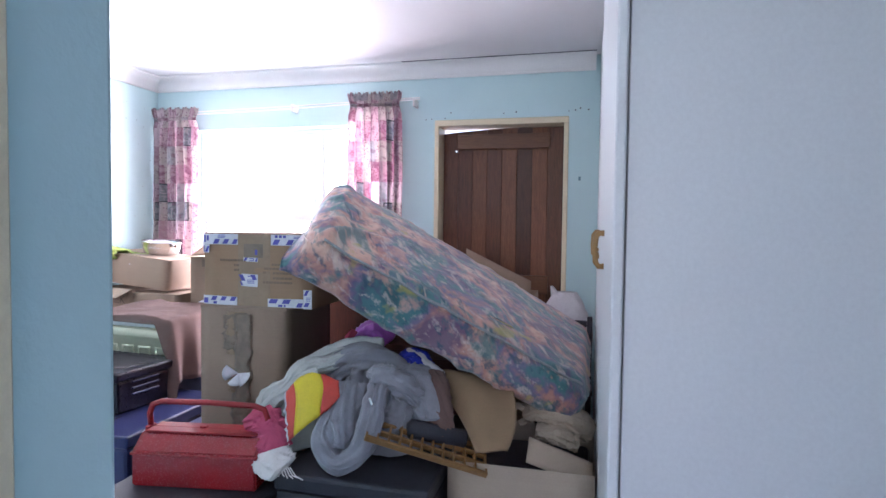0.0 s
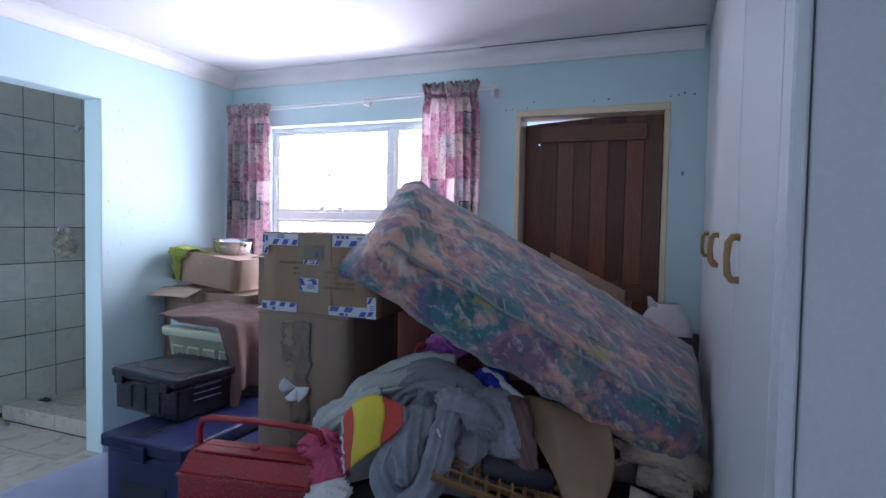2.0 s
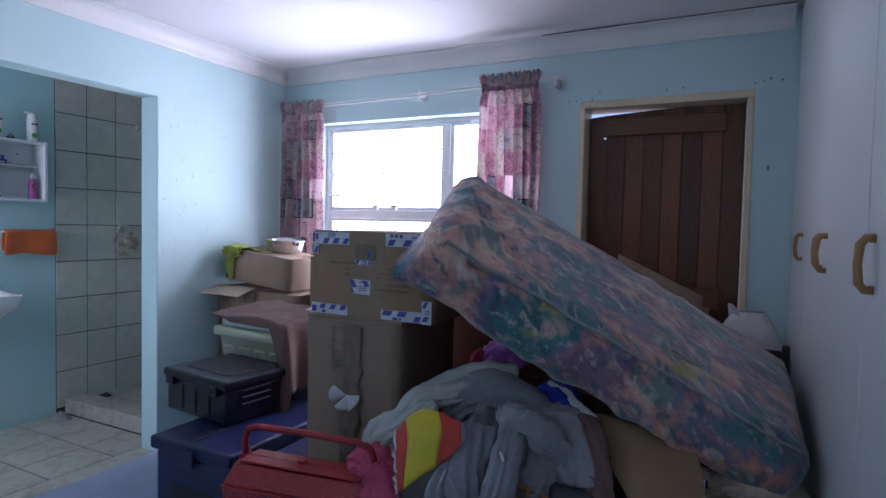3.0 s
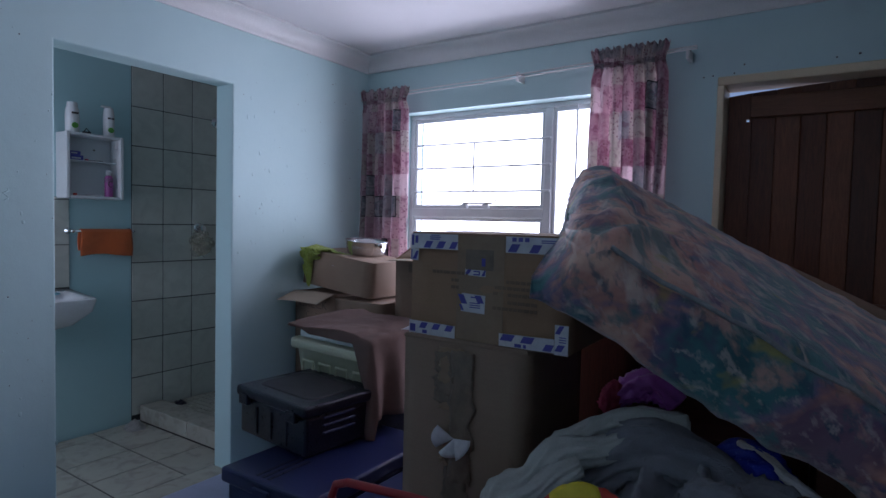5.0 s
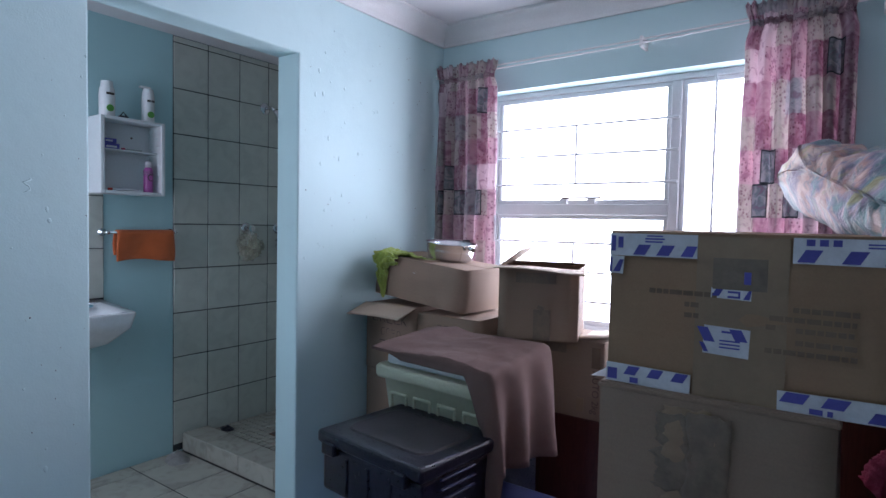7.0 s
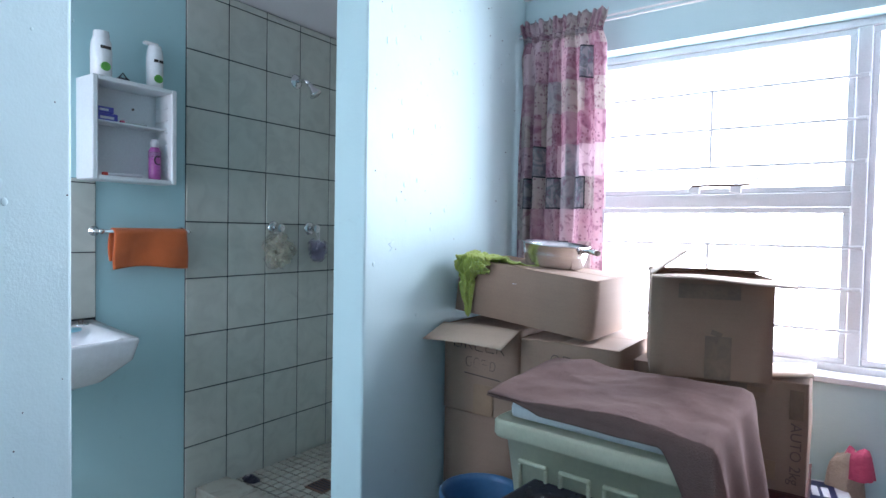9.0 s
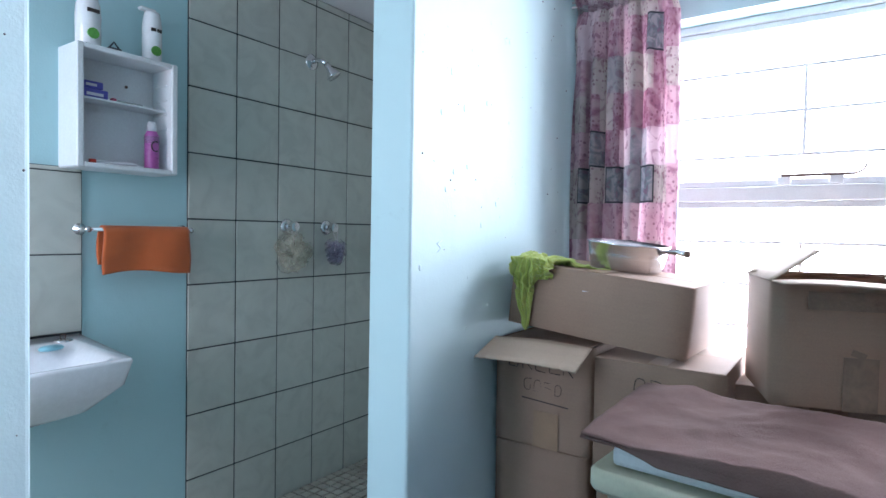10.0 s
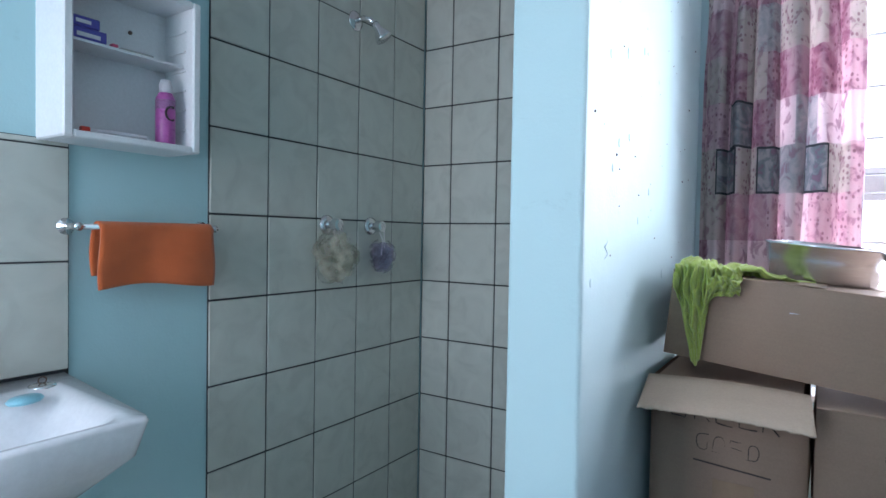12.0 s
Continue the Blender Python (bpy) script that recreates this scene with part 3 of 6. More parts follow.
for z in (1.855, 1.705, 1.555, 1.25, 1.10, 0.95):
    part("burglar_bar", tube(bmesh.new(), [(WIN_X0 + 0.02, -0.026, z), (MX0 + 0.03, -0.026, z)], 0.0062, 8), M_STEEL, win)
    part("bar_lug", box(MX0 + 0.01, MX0 + 0.04, -0.032, -0.018, z - 0.008, z + 0.008, 0.003), M_STEEL, win)
for x, z0, z1 in ((-2.265, 1.555, 1.86), (-2.265, 0.95, 1.25), (-1.61, 0.9, 2.03)):
    part("burglar_bar", tube(bmesh.new(), [(x, -0.030, z0), (x, -0.030, z1)], 0.0062, 8), M_STEEL, win)
stay = part("window_stay", box(-2.33, -2.12, -0.05, -0.042, 1.476, 1.486, 0.002, m=None), M_PRINT, win, "dark metal casement stay")
part("stay_peg", box(-2.19, -2.15, -0.05, -0.02, 1.45, 1.478, 0.003), M_STEEL, stay)
part("stay_bracket", box(-2.34, -2.30, -0.05, -0.02, 1.45, 1.478, 0.003), M_STEEL, stay)
part("stay_hook", tube(bmesh.new(), [(-2.12, -0.046, 1.481), (-2.10, -0.05, 1.49), (-2.09, -0.054, 1.51)], 0.004, 6), M_PRINT, stay)
part("window_sill", box(WIN_X0 + 0.002, WIN_X1 - 0.002, -0.135, -0.021, WIN_Z0 - 0.02, WIN_Z0 + 0.004, 0.004), M_STEEL, win)

# ---- plank door ----
door = thing("door_1", pose(0, 3.80, 0), "closed red-brown plank door in a cream frame", "door")
door["kind"] = "structure"
for nm, a in (("frame_jamb", (DX0 - 0.03, DX0, -0.125, 0.06, 0, DZ)), ("frame_jamb", (DX1, DX1 + 0.03, -0.125, 0.06, 0, DZ)), ("frame_head", (DX0 - 0.03, DX1 + 0.03, -0.125, 0.06, DZ, DZ + 0.04))):
    part(nm, box(*a, 0.004), M_CREAM, door, "cream painted door frame")
NB = 8
bw = (DX1 - DX0 - 0.012) / NB
for k in range(NB):
    x0 = DX0 + 0.006 + k * bw
    top = 2.020
    bm = bmesh.new()
    if k == 0:
        hx, hz = -0.778, 1.877
        for a in ((x0, x0 + bw, 0.012, hz - 0.0065), (x0, x0 + bw, hz + 0.0065, top), (x0, hx - 0.0075, hz - 0.0065, hz + 0.0065), (hx + 0.0075, x0 + bw, hz - 0.0065, hz + 0.0065)):
            bx(bm, a[0], a[1], 0.0, 0.03, a[2], a[3])
    else:
        bx(bm, x0, x0 + bw, 0.0, 0.03, 0.012, top, 0.003)
        bx(bm, x0 - 0.006, x0 + 0.006, 0.02, 0.03, 0.012, top - 0.004)
    for vert in bm.verts:
        if vert.co.z > 2.01:
            vert.co.z += -0.026 + 0.0325 * min(1, max(0, (vert.co.x - DX0) / 0.46)) ** 0.7
    part("board", bm, M_DOOR2 if k in (2, 4, 6, 7) else M_DOOR, door)
for x0, x1, ztop in ((DX0 + 0.001, DX0 + 0.02, 2.0), (DX1 - 0.02, DX1 - 0.001, DZ - 0.001)):
    part("door_stop", box(x0, x1, 0.031, 0.055, 0, ztop), M_CREAM, door)
part("ledge", box(DX0 + 0.10, DX1 - 0.09, -0.022, -0.001, 1.885, 1.985, 0.004), M_LEDGE, door, "horizontal brown ledge board")
part("ledge", box(DX0 + 0.02, DX1 - 0.09, -0.022, -0.001, 0.93, 1.05, 0.004), M_LEDGE, door, "horizontal brown ledge board")
part("ledge", box(DX0 + 0.10, DX1 - 0.09, -0.022, -0.001, 0.12, 0.24, 0.004), M_LEDGE, door)

# screw holes and smudges in the plaster
random.seed(4)
bm = bmesh.new()
for x, z in ((-0.96, 2.075), (-0.92, 2.078), (-0.79, 2.115), (-0.44, 2.10), (-0.03, 2.10), (0.01, 2.105), (0.04, 2.115), (0.09, 2.105), (-0.36, 2.105), (-0.83, 2.08)):
    bmesh.ops.create_icosphere(bm, subdivisions=1, radius=0.004 + 0.002 * random.random(), matrix=pose(x, NORTH, z))
for k in range(110):
    y, z = random.choice([(random.uniform(2.66, 3.6), random.uniform(1.15, 2.25)), (random.uniform(1.0, 1.78), random.uniform(0.3, 2.3))])
    s = random.choice([0.0012, 0.0016, 0.002, 0.003])
    bmesh.ops.create_icosphere(bm, subdivisions=1, radius=s, matrix=pose(WEST, y, z))
holes = structure("screw_holes", bm, M_HOLE, "small screw holes and chips in the plaster")
holes["kind"] = "stuff"
bm = bmesh.new()
for k in range(120):
    y, z = random.choice([(random.uniform(2.66, 3.55), random.uniform(0.9, 2.3)), (random.uniform(0.9, 1.79), random.uniform(0.3, 2.3))])
    r = random.choice([0.002, 0.003, 0.004, 0.006])
    bmesh.ops.create_icosphere(bm, subdivisions=2, radius=r, matrix=pose(WEST, y, z) @ Matrix.Diagonal((0.35, 1, random.uniform(1, 2.2), 1)))
for y, z, ln in ((1.50, 1.92, 0.07), (1.54, 1.85, 0.10), (1.35, 1.2, 0.08), (1.62, 1.45, 0.05), (2.75, 1.25, 0.04), (3.1, 1.9, 0.03)):
    tube(bm, [(WEST - 0.001, y + 0.012 * math.sin(q * 2.2), z - ln * q / 5) for q in range(6)], [0.001, 0.0028, 0.003, 0.003, 0.0028, 0.001], 6)
blist = structure("plaster_blisters", bm, M_WALL, "raised drips and blisters in the wall paint", True)
blist["kind"] = "stuff"
structure("filler_smudge", box(0.036, 0.050, NORTH - 0.0015, NORTH + 0.001, 1.665, 1.69, 0.001), M_FILL, "small blue-grey filler smudge on the wall")

# ---- wardrobe ----
ward = thing("wardrobe", pose(0.165, 0, 0), "pale grey painted built-in wardrobe with honey-coloured handles", "wardrobe")
part("carcass", box(0.012, 0.75, 1.22, NORTH - 0.004, 0.0, 2.435), M_MELAMINE, ward)
part("side_panel", box(0.004, 0.75, 1.20, 1.216, 0.0, 2.435, 0.002), M_MELAMINE, ward)
part("edge_stile", box(-0.022, 0.0, 1.19, 1.27, 0.0, 2.435, 0.004), M_MELAMINE, ward)
doors = ((1.273, 1.83, -0.022, 1.755), (1.833, 2.46, -0.022, 2.38), (2.463, 3.07, -0.008, 2.56), (3.073, NORTH - 0.006, -0.008, 3.17))


def pull(y, x, z0=1.245, z1=1.36):
    bm = bmesh.new()
    z0, z1 = z0 + 0.008, z1 - 0.008
    pts = [(x, y, z0), (x - 0.016, y, z0), (x - 0.025, y, z0 + 0.012), (x - 0.028, y, (z0 + z1) / 2), (x - 0.025, y, z1 - 0.012), (x - 0.016, y, z1), (x, y, z1)]
    return tube(bm, pts, [0.009, 0.0085, 0.0085, 0.0075, 0.0085, 0.0085, 0.009], 10)


for y0, y1, x, hy in doors:
    d = part("door", box(x, 0.011, y0, y1, 0.08, 2.43, 0.003), M_MELAMINE, ward)
    part("handle", pull(hy, x + 0.001), M_BRONZE, d, "honey-coloured plastic bow handle", True)
part("plinth", box(0.0, 0.0115, 1.272, NORTH - 0.006, 0.0, 0.078), M_DARK, ward)

# ---- curtains and track ----
track = thing("curtain_track", pose(0, 3.60, 0), "white plastic twin curtain track on the wall", "curtain track")
for dz, nm in ((0.0, "rail"), (-0.018, "rail")):
    part(nm, tube(bmesh.new(), [(-3.04, 0, 2.168 + dz), (-2.0, 0, 2.182 + dz), (-0.98, 0, 2.205 + dz * 0.6)], 0.005, 6), M_WHITE, track)
for x in (-3.0, -1.9, -1.02):
    part("bracket", box(x - 0.008, x + 0.008, -0.004, NORTH - 3.60, 2.15, 2.2, 0.003), M_WHITE, track)


def curtain(x0, x1, top, bottom, pleats, seed):
    c = thing("curtain", pose((x0 + x1) / 2, 3.60, bottom), "pink and grey patchwork print curtain, drawn open and gathered", "curtain", "curtains at the window")
    w, h = x1 - x0, top - bottom
    def f(u, v):
        body = min(1.0, max(0.0, (0.95 - v) * 5))
        s = u + body * (0.05 * noise.noise(Vector((u * 3.5 + seed, v * 1.3, 0))) + 0.02 * (1 - v) * math.sin(seed * 2 + v * 2))
        deep = 0.6 + 0.7 * noise.noise(Vector((s * 6 + seed * 3, v * 0.8, 4)))
        wave = math.sin(s * pleats * math.tau + seed)
        y = (0.010 + 0.026 * body * max(0.25, deep)) * wave + 0.008 * body * math.sin(s * pleats * 2.3 * math.tau + 2 * v) + 0.010 * noise.noise(Vector((u * 9, v * 3, seed)))
        if v > 0.92:
            y += 0.009 * math.sin(u * pleats * 3.1 * math.tau)
        pinch = 1 - 0.10 * math.exp(-((v - 0.935) / 0.035) ** 2) - 0.04 * math.exp(-((v - 0.80) / 0.12) ** 2)
        x = ((u - 0.5) * pinch + 0.012 * body * math.cos(s * pleats * math.tau + seed)) * w
        z = v * h + 0.008 * math.sin(u * pleats * math.tau * 2) * (v > 0.97)
        return (x, y - 0.025, z)
    p = part("fabric", sheet(f, pleats * 12, 44, (2.1 * w, h)), M_CURTAIN, c)
    thicken(p, 0.002)
    t = part("heading_tape", sheet(lambda u, v: (f(u, 0.925 + v * 0.02)[0], f(u, 0.925 + v * 0.02)[1] - 0.0025, f(u, 0.925 + v * 0.02)[2]), pleats * 12, 2, (2.1 * w, 0.1)), M_CURTAIN, c)
    thicken(t, 0.003)


curtain(-3.032, -2.628, 2.20, 0.98, 6, 1)
curtain(-1.482, -1.092, 2.245, 0.98, 7, 2)

# ---- mattress ----
FL, BL, FR, BR = Vector((-0.825, 1.83, 1.332)), Vector((-1.19, 2.86, 1.60)), Vector((0.115, 2.20, 0.765)), Vector((0.125, 3.08, 0.84))
NRM = (FR - FL).cross(BL - FL).normalized()
TH = 0.19


def slab(u, v):
    """Points of the top side of the sagging mattress."""
    p = FL.lerp(FR, u).lerp(BL.lerp(BR, u), v)
    p = p + NRM * (0.035 * math.sin(math.pi * u) * math.sin(math.pi * v) + 0.10 * (max(0, v - 0.15) * (1 - v)) * (1 - u) ** 2)
    return p


def mattress_surface(u, s):
    """u from one end to the other; s once round the section."""
    k = s * 4
    e = 0.035
    u2 = u
    ends = min(u, 1 - u)
    shrink = 1 - max(0, 1 - ends / 0.035) ** 2 * 0.32
    if k < 1.7:
        v, w = k / 1.7, 0
    elif k < 2.0:
        v, w = 1, (k - 1.7) / 0.3
    elif k < 3.7:
        v, w = 1 - (k - 2.0) / 1.7, 1
    else:
        v, w = 0, 1 - (k - 3.7) / 0.3
    edge = min(v, 1 - v)
    rnd = max(0, 1 - edge / 0.04) ** 2 * 0.022 if w in (0, 1) else 0
    side = 0.02 * math.sin(math.pi * w)
    base = slab(u2, v)
    depth = TH * (0.5 + (w - 0.5) * shrink) + (rnd if w == 0 else -rnd if w == 1 else 0)
    out = (slab(u2, 1) - slab(u2, 0)).normalized() * (side * (1 if v > 0.5 else -1))
    slack = 1.0 + 4.0 * max(0, 1 - u / 0.26) * (1 - v ** 6) * (1 if w == 0 else 0.5) + (0.8 if 0 < w < 1 else 0)
    fold = 0.0075 * slack * (fold_noise(base.x * 0.8 + w * 0.1, base.z + base.y * 0.5 - w * 0.12, 5, 6.5) - 0.5) + 0.004 * fbm(base.x, base.y, base.z + w, 16)
    p = base - NRM * depth + out + NRM * fold * (1 if w < 0.5 else -1)
    if v < 0.16 and u < 0.10 and w > 0.35:
        p = p.lerp(Vector((-0.961, 1.80, 1.205)), 0.97 * (1 - u / 0.10) ** 1.5 * (1 - v / 0.16) ** 1.6 * min(1, (w - 0.35) / 0.55))
    return p


mat = thing("mattress", pose(0, 0, 0), "floral print foam mattress with a torn cover, leaning on stacked boxes", "mattress")
bm = bmesh.new()
NU, NS = 64, 132
grid = [[bm.verts.new(mattress_surface(i / NU, j / NS)) for j in range(NS)] for i in range(NU + 1)]
for i in range(NU):
    for j in range(NS):
        f = bm.faces.new((grid[i][j], grid[i + 1][j], grid[i + 1][(j + 1) % NS], grid[i][(j + 1) % NS]))
        f.smooth = True
for ring, flip in ((grid[0], 1), (grid[-1], 0)):
    # rounded end cap, gathered towards the middle
    mid = sum((v.co for v in ring), Vector()) / NS
    axis = (slab(0, 0.5) - slab(1, 0.5)).normalized() * (1 if flip else -1)
    prev = ring
    for lev, push in ((0.75, 0.02), (0.4, 0.03), (0.05, 0.03)):
        nxt = []
        for v in ring:
            d = v.co - mid
            along = (slab(0 if flip else 1, 1) - slab(0 if flip else 1, 0)).normalized()
            dv = along * d.dot(along)
            nxt.append(bm.verts.new(mid + dv * (0.6 + 0.4 * lev if lev > 0.1 else 0.55) + (d - dv) * lev + axis * (push + 0.012 * ridge(v.co.y * 3, v.co.z * 5, lev, 4))))
        for j in range(NS):
            f = bm.faces.new((prev[j], prev[(j + 1) % NS], nxt[(j + 1) % NS], nxt[j]))
            f.smooth = True
        prev = nxt
    bm.faces.new(prev)
cover = part("cover", bm, M_FLORAL, mat)
piping = part("piping", tube(bmesh.new(), [slab(k / 40, 0.0) + Vector((0, -0.006, 0)) - NRM * 0.006 + NRM * 0.01 * fbm(k * 0.3, 0, 0, 1.0) for k in range(1, 40)], 0.005, 8), M_PIPING, mat, "greyed piping cord", True)
tear = slab(0.64, 0.085)
ux, vx = (FR - FL).normalized(), (BL - FL).normalized()
bm = bmesh.new()
ring = [bm.verts.new(tear + NRM * (0.020 - 0.004 * math.cos(a * 2)) + ux * 0.055 * math.cos(a) + vx * (0.020 + 0.008 * math.sin(3 * a)) * math.sin(a) * (0.6 + 0.4 * math.cos(a))) for a in [k * math.tau / 16 for k in range(16)]]
bm.faces.new(ring)
part("tear", bm, M_BLACKP, mat, "dark slit torn in the cover")
torn_flap = sheet(lambda u, v: tear + NRM * (0.024 + 0.012 * v * math.sin(math.pi * u)) + ux * (-0.055 + 0.10 * u + 0.012 * v) - vx * (0.012 + 0.034 * v * math.sin(math.pi * min(1, 0.15 + u))), 10, 5)
thicken(part("torn_flap", torn_flap, M_FLORAL, mat, "torn edge of the cover folded down"), 0.002)


# ---- cartons ----
def carton(name, m, w, d, h, label, mat=None, tape=True, lid=True, group="stacked cartons", sag=0.004, seed=1):
    """A worn cardboard box; origin at the middle of its base, front towards -y."""
    mat = mat or M_CARD
    c = thing(name, m, label, "cardboard box", group)
    bm = bmesh.new()
    n = 8
    def side(p, q):
        rows = []
        for j in range(n + 1):
            row = []
            for i in range(n + 1):
                a = Vector(p).lerp(Vector(q), i / n)
                nrm = (Vector(q) - Vector(p)).cross(Vector((0, 0, 1))).normalized()
                bul = sag * math.sin(math.pi * i / n) * math.sin(math.pi * j / n) * (1.5 + noise.noise(Vector((seed, a.x * 3, j * 0.3))))
                row.append(bm.verts.new(a + Vector((0, 0, h * j / n)) + nrm * bul))
            rows.append(row)
        for j in range(n):
            for i in range(n):
                bm.faces.new((rows[j][i], rows[j][i + 1], rows[j + 1][i + 1], rows[j + 1][i])).smooth = True
    a, b = w / 2, d / 2
    cs = [(-a, -b, 0), (a, -b, 0), (a, b, 0), (-a, b, 0)]
    for k in range(4):
        side(cs[k], cs[(k + 1) % 4])
    vs = [bm.verts.new(p) for p in cs]
    bm.faces.new(vs[::-1])
    bmesh.ops.remove_doubles(bm, verts=bm.verts, dist=1e-4)
    body = part("body", bm, mat, c)
    if lid:
        for y0, y1 in ((-b, -0.001), (0.001, b)):
            dz = 0.003 * noise.noise(Vector((seed * 2.3, y0 * 9, 0)))
            part("top_flap", box(-a - 0.001, a + 0.001, y0, y1, h - 0.001, h + 0.004, 0.0015, m=pose(0, 0, dz, 0, 0, 0)), mat, c)
        if tape:
            part("tape", box(-0.025, 0.025, -b - 0.002, b + 0.002, h + 0.0045, h + 0.0052), M_TAPE, c, "brown packing tape")
    return c


def strip(c, x0, x1, z0, z1, y, mat, name="tape", label="", t=0.0012, tilt=0.0):
    mid = ((x0 + x1) / 2, (z0 + z1) / 2)
    bm = box(x0 - mid[0], x1 - mid[0], -t, 0, z0 - mid[1], z1 - mid[1])
    bmesh.ops.transform(bm, matrix=pose(mid[0], y, mid[1], 0, tilt, 0), verts=bm.verts)
    return part(name, bm, mat, c, label)


# striped-tape box on a tall box
A = carton("cardboard_box", pose(-1.24, 2.29, 1.022, 0, 0, 0.9), 0.50, 0.36, 0.305, "brown box with blue and white striped tape, on a tall box", M_CARD2, sag=0.006, seed=3, tape=False)
fy = -0.188
def printed_tape(c, x0, x1, z0, z1, name, bars=(), prints=(), tilt=0.0, slant=0.55):
    """White tape with slanting blue bars (x, width, low, high) and rows of small print, as shares of its size."""
    base = strip(c, x0, x1, z0, z1, fy, M_LABEL, name, "white tape with slanting blue bars", tilt=tilt)
    w, h = x1 - x0, z1 - z0
    for bx_, bw_, lo, hi in bars:
        bm = bmesh.new()
        a, b, q0, q1 = x0 + w * bx_, x0 + w * (bx_ + bw_), z0 + h * lo, z0 + h * hi
        lean = (q1 - q0) * slant
        lo_ring = [(a, q0), (b, q0), (min(x1, b + lean), q1), (min(x1, a + lean), q1)]
        near_ = [bm.verts.new((x, fy - 0.0022, z)) for x, z in lo_ring]
        far_ = [bm.verts.new((x, fy - 0.0011, z)) for x, z in lo_ring]
        bm.faces.new(near_)
        bm.faces.new(far_[::-1])
        for k in range(4):
            bm.faces.new((near_[k], far_[k], far_[(k + 1) % 4], near_[(k + 1) % 4]))
        part("blue_bar", bm, M_BLUEINK, base)
    for px, pw, pz, ph_ in prints:
        strip(base, x0 + w * px, x0 + w * (px + pw), z0 + h * pz, z0 + h * (pz + ph_), fy - 0.0012, M_BLUEINK, "print_bar")
    return base


LOW = [(0.28, 0.14, 0.06, 0.52), (0.55, 0.14, 0.06, 0.52), (0.82, 0.13, 0.06, 0.52)]
HIGH = [(0.22, 0.14, 0.48, 0.95), (0.50, 0.14, 0.48, 0.95), (0.78, 0.14, 0.48, 0.95)]
SMALL = [(0.42, 0.20, 0.62, 0.07), (0.42, 0.22, 0.75, 0.07), (0.44, 0.18, 0.88, 0.06)]
printed_tape(A, -0.250, -0.086, 0.258, 0.302, "striped_tape", LOW, SMALL + [(0.02, 0.05, 0.2, 0.7), (0.10, 0.06, 0.35, 0.5)])
printed_tape(A, 0.066, 0.222, 0.258, 0.302, "striped_tape", [(0.04, 0.16, 0.06, 0.55), (0.44, 0.16, 0.06, 0.55), (0.80, 0.12, 0.06, 0.55)], [(0.12, 0.08, 0.70, 0.25), (0.24, 0.08, 0.70, 0.25), (0.36, 0.08, 0.70, 0.25), (0.66, 0.30, 0.66, 0.06), (0.66, 0.30, 0.78, 0.06)])
printed_tape(A, -0.250, -0.090, 0.003, 0.040, "striped_tape", HIGH, [(0.30, 0.10, 0.08, 0.28), (0.02, 0.12, 0.15, 0.6)], 1)
printed_tape(A, 0.052, 0.212, 0.002, 0.038, "striped_tape", [(0.02, 0.22, 0.45, 0.95), (0.40, 0.20, 0.45, 0.95), (0.80, 0.15, 0.1, 0.6)], [(0.30, 0.12, 0.08, 0.25), (0.46, 0.05, 0.08, 0.25)], -1)
printed_tape(A, 0.213, 0.250, 0.0, 0.078, "striped_tape", [(0.02, 0.35, 0.70, 0.98), (0.02, 0.5, 0.12, 0.34)], [(0.35, 0.5, 0.42, 0.03), (0.35, 0.5, 0.50, 0.03), (0.35, 0.5, 0.58, 0.03)])
printed_tape(A, -0.250, -0.222, 0.222, 0.257, "tape_end", [(0.25, 0.5, 0.1, 0.8)], [(0.08, 0.12, 0.1, 0.8)], 3)
printed_tape(A, 0.224, 0.250, 0.232, 0.266, "tape_end", [(0.2, 0.5, 0.1, 0.9)], [])
strip(A, -0.086, 0.062, 0.0, 0.30, fy + 0.0004, M_TAPE, "tape", "wide brown packing tape")
strip(A, -0.058, 0.030, 0.205, 0.262, fy - 0.0003, M_TAPE2, "tape", "second layer of dull tape")
printed_tape(A, -0.060, 0.006, 0.188, 0.206, "label_tape", [(0.02, 0.18, 0.25, 0.95), (0.80, 0.16, 0.05, 0.95)], [(0.42, 0.30, 0.62, 0.2), (0.42, 0.30, 0.12, 0.2), (0.68, 0.05, 0.12, 0.7)], 2)
printed_tape(A, -0.008, 0.006, 0.206, 0.240, "label_tape", [(0.1, 0.8, 0.3, 0.95)], [], 2, 0.0)
printed_tape(A, -0.070, 0.006, 0.084, 0.136, "label_tape", [(0.02, 0.24, 0.45, 0.95), (0.02, 0.10, 0.08, 0.40), (0.70, 0.26, 0.55, 0.95)], [(0.40, 0.22, 0.80, 0.07), (0.36, 0.44, 0.50, 0.05), (0.36, 0.44, 0.38, 0.05), (0.36, 0.44, 0.26, 0.05)], 2, -0.5)
random.seed(8)
for r, (x0, x1, z) in enumerate(((-0.17, -0.05, 0.193), (-0.105, -0.08, 0.172), (-0.105, -0.08, 0.152), (0.07, 0.17, 0.178), (0.035, 0.16, 0.161), (0.03, 0.045, 0.145), (0.075, 0.16, 0.143), (0.075, 0.165, 0.122), (0.03, 0.165, 0.104))):
    x = x0
    while x < x1 - 0.006:
        w = min(random.uniform(0.008, 0.022), x1 - x)
        strip(A, x, x + w, z - 0.0045, z + 0.0045, fy - 0.0002, M_FAINT, "print_bar", tilt=random.uniform(-2, 2))
        x += w + 0.0025
part("loose_tape", sheet(lambda u, v: (-0.245 - 0.035 * u, -0.184 + 0.03 * v * (1 - 0.6 * u) - 0.01 * u, 0.008 + 0.022 * v * (1 - u)), 6, 3), M_LABEL, A, "loose end of white tape")

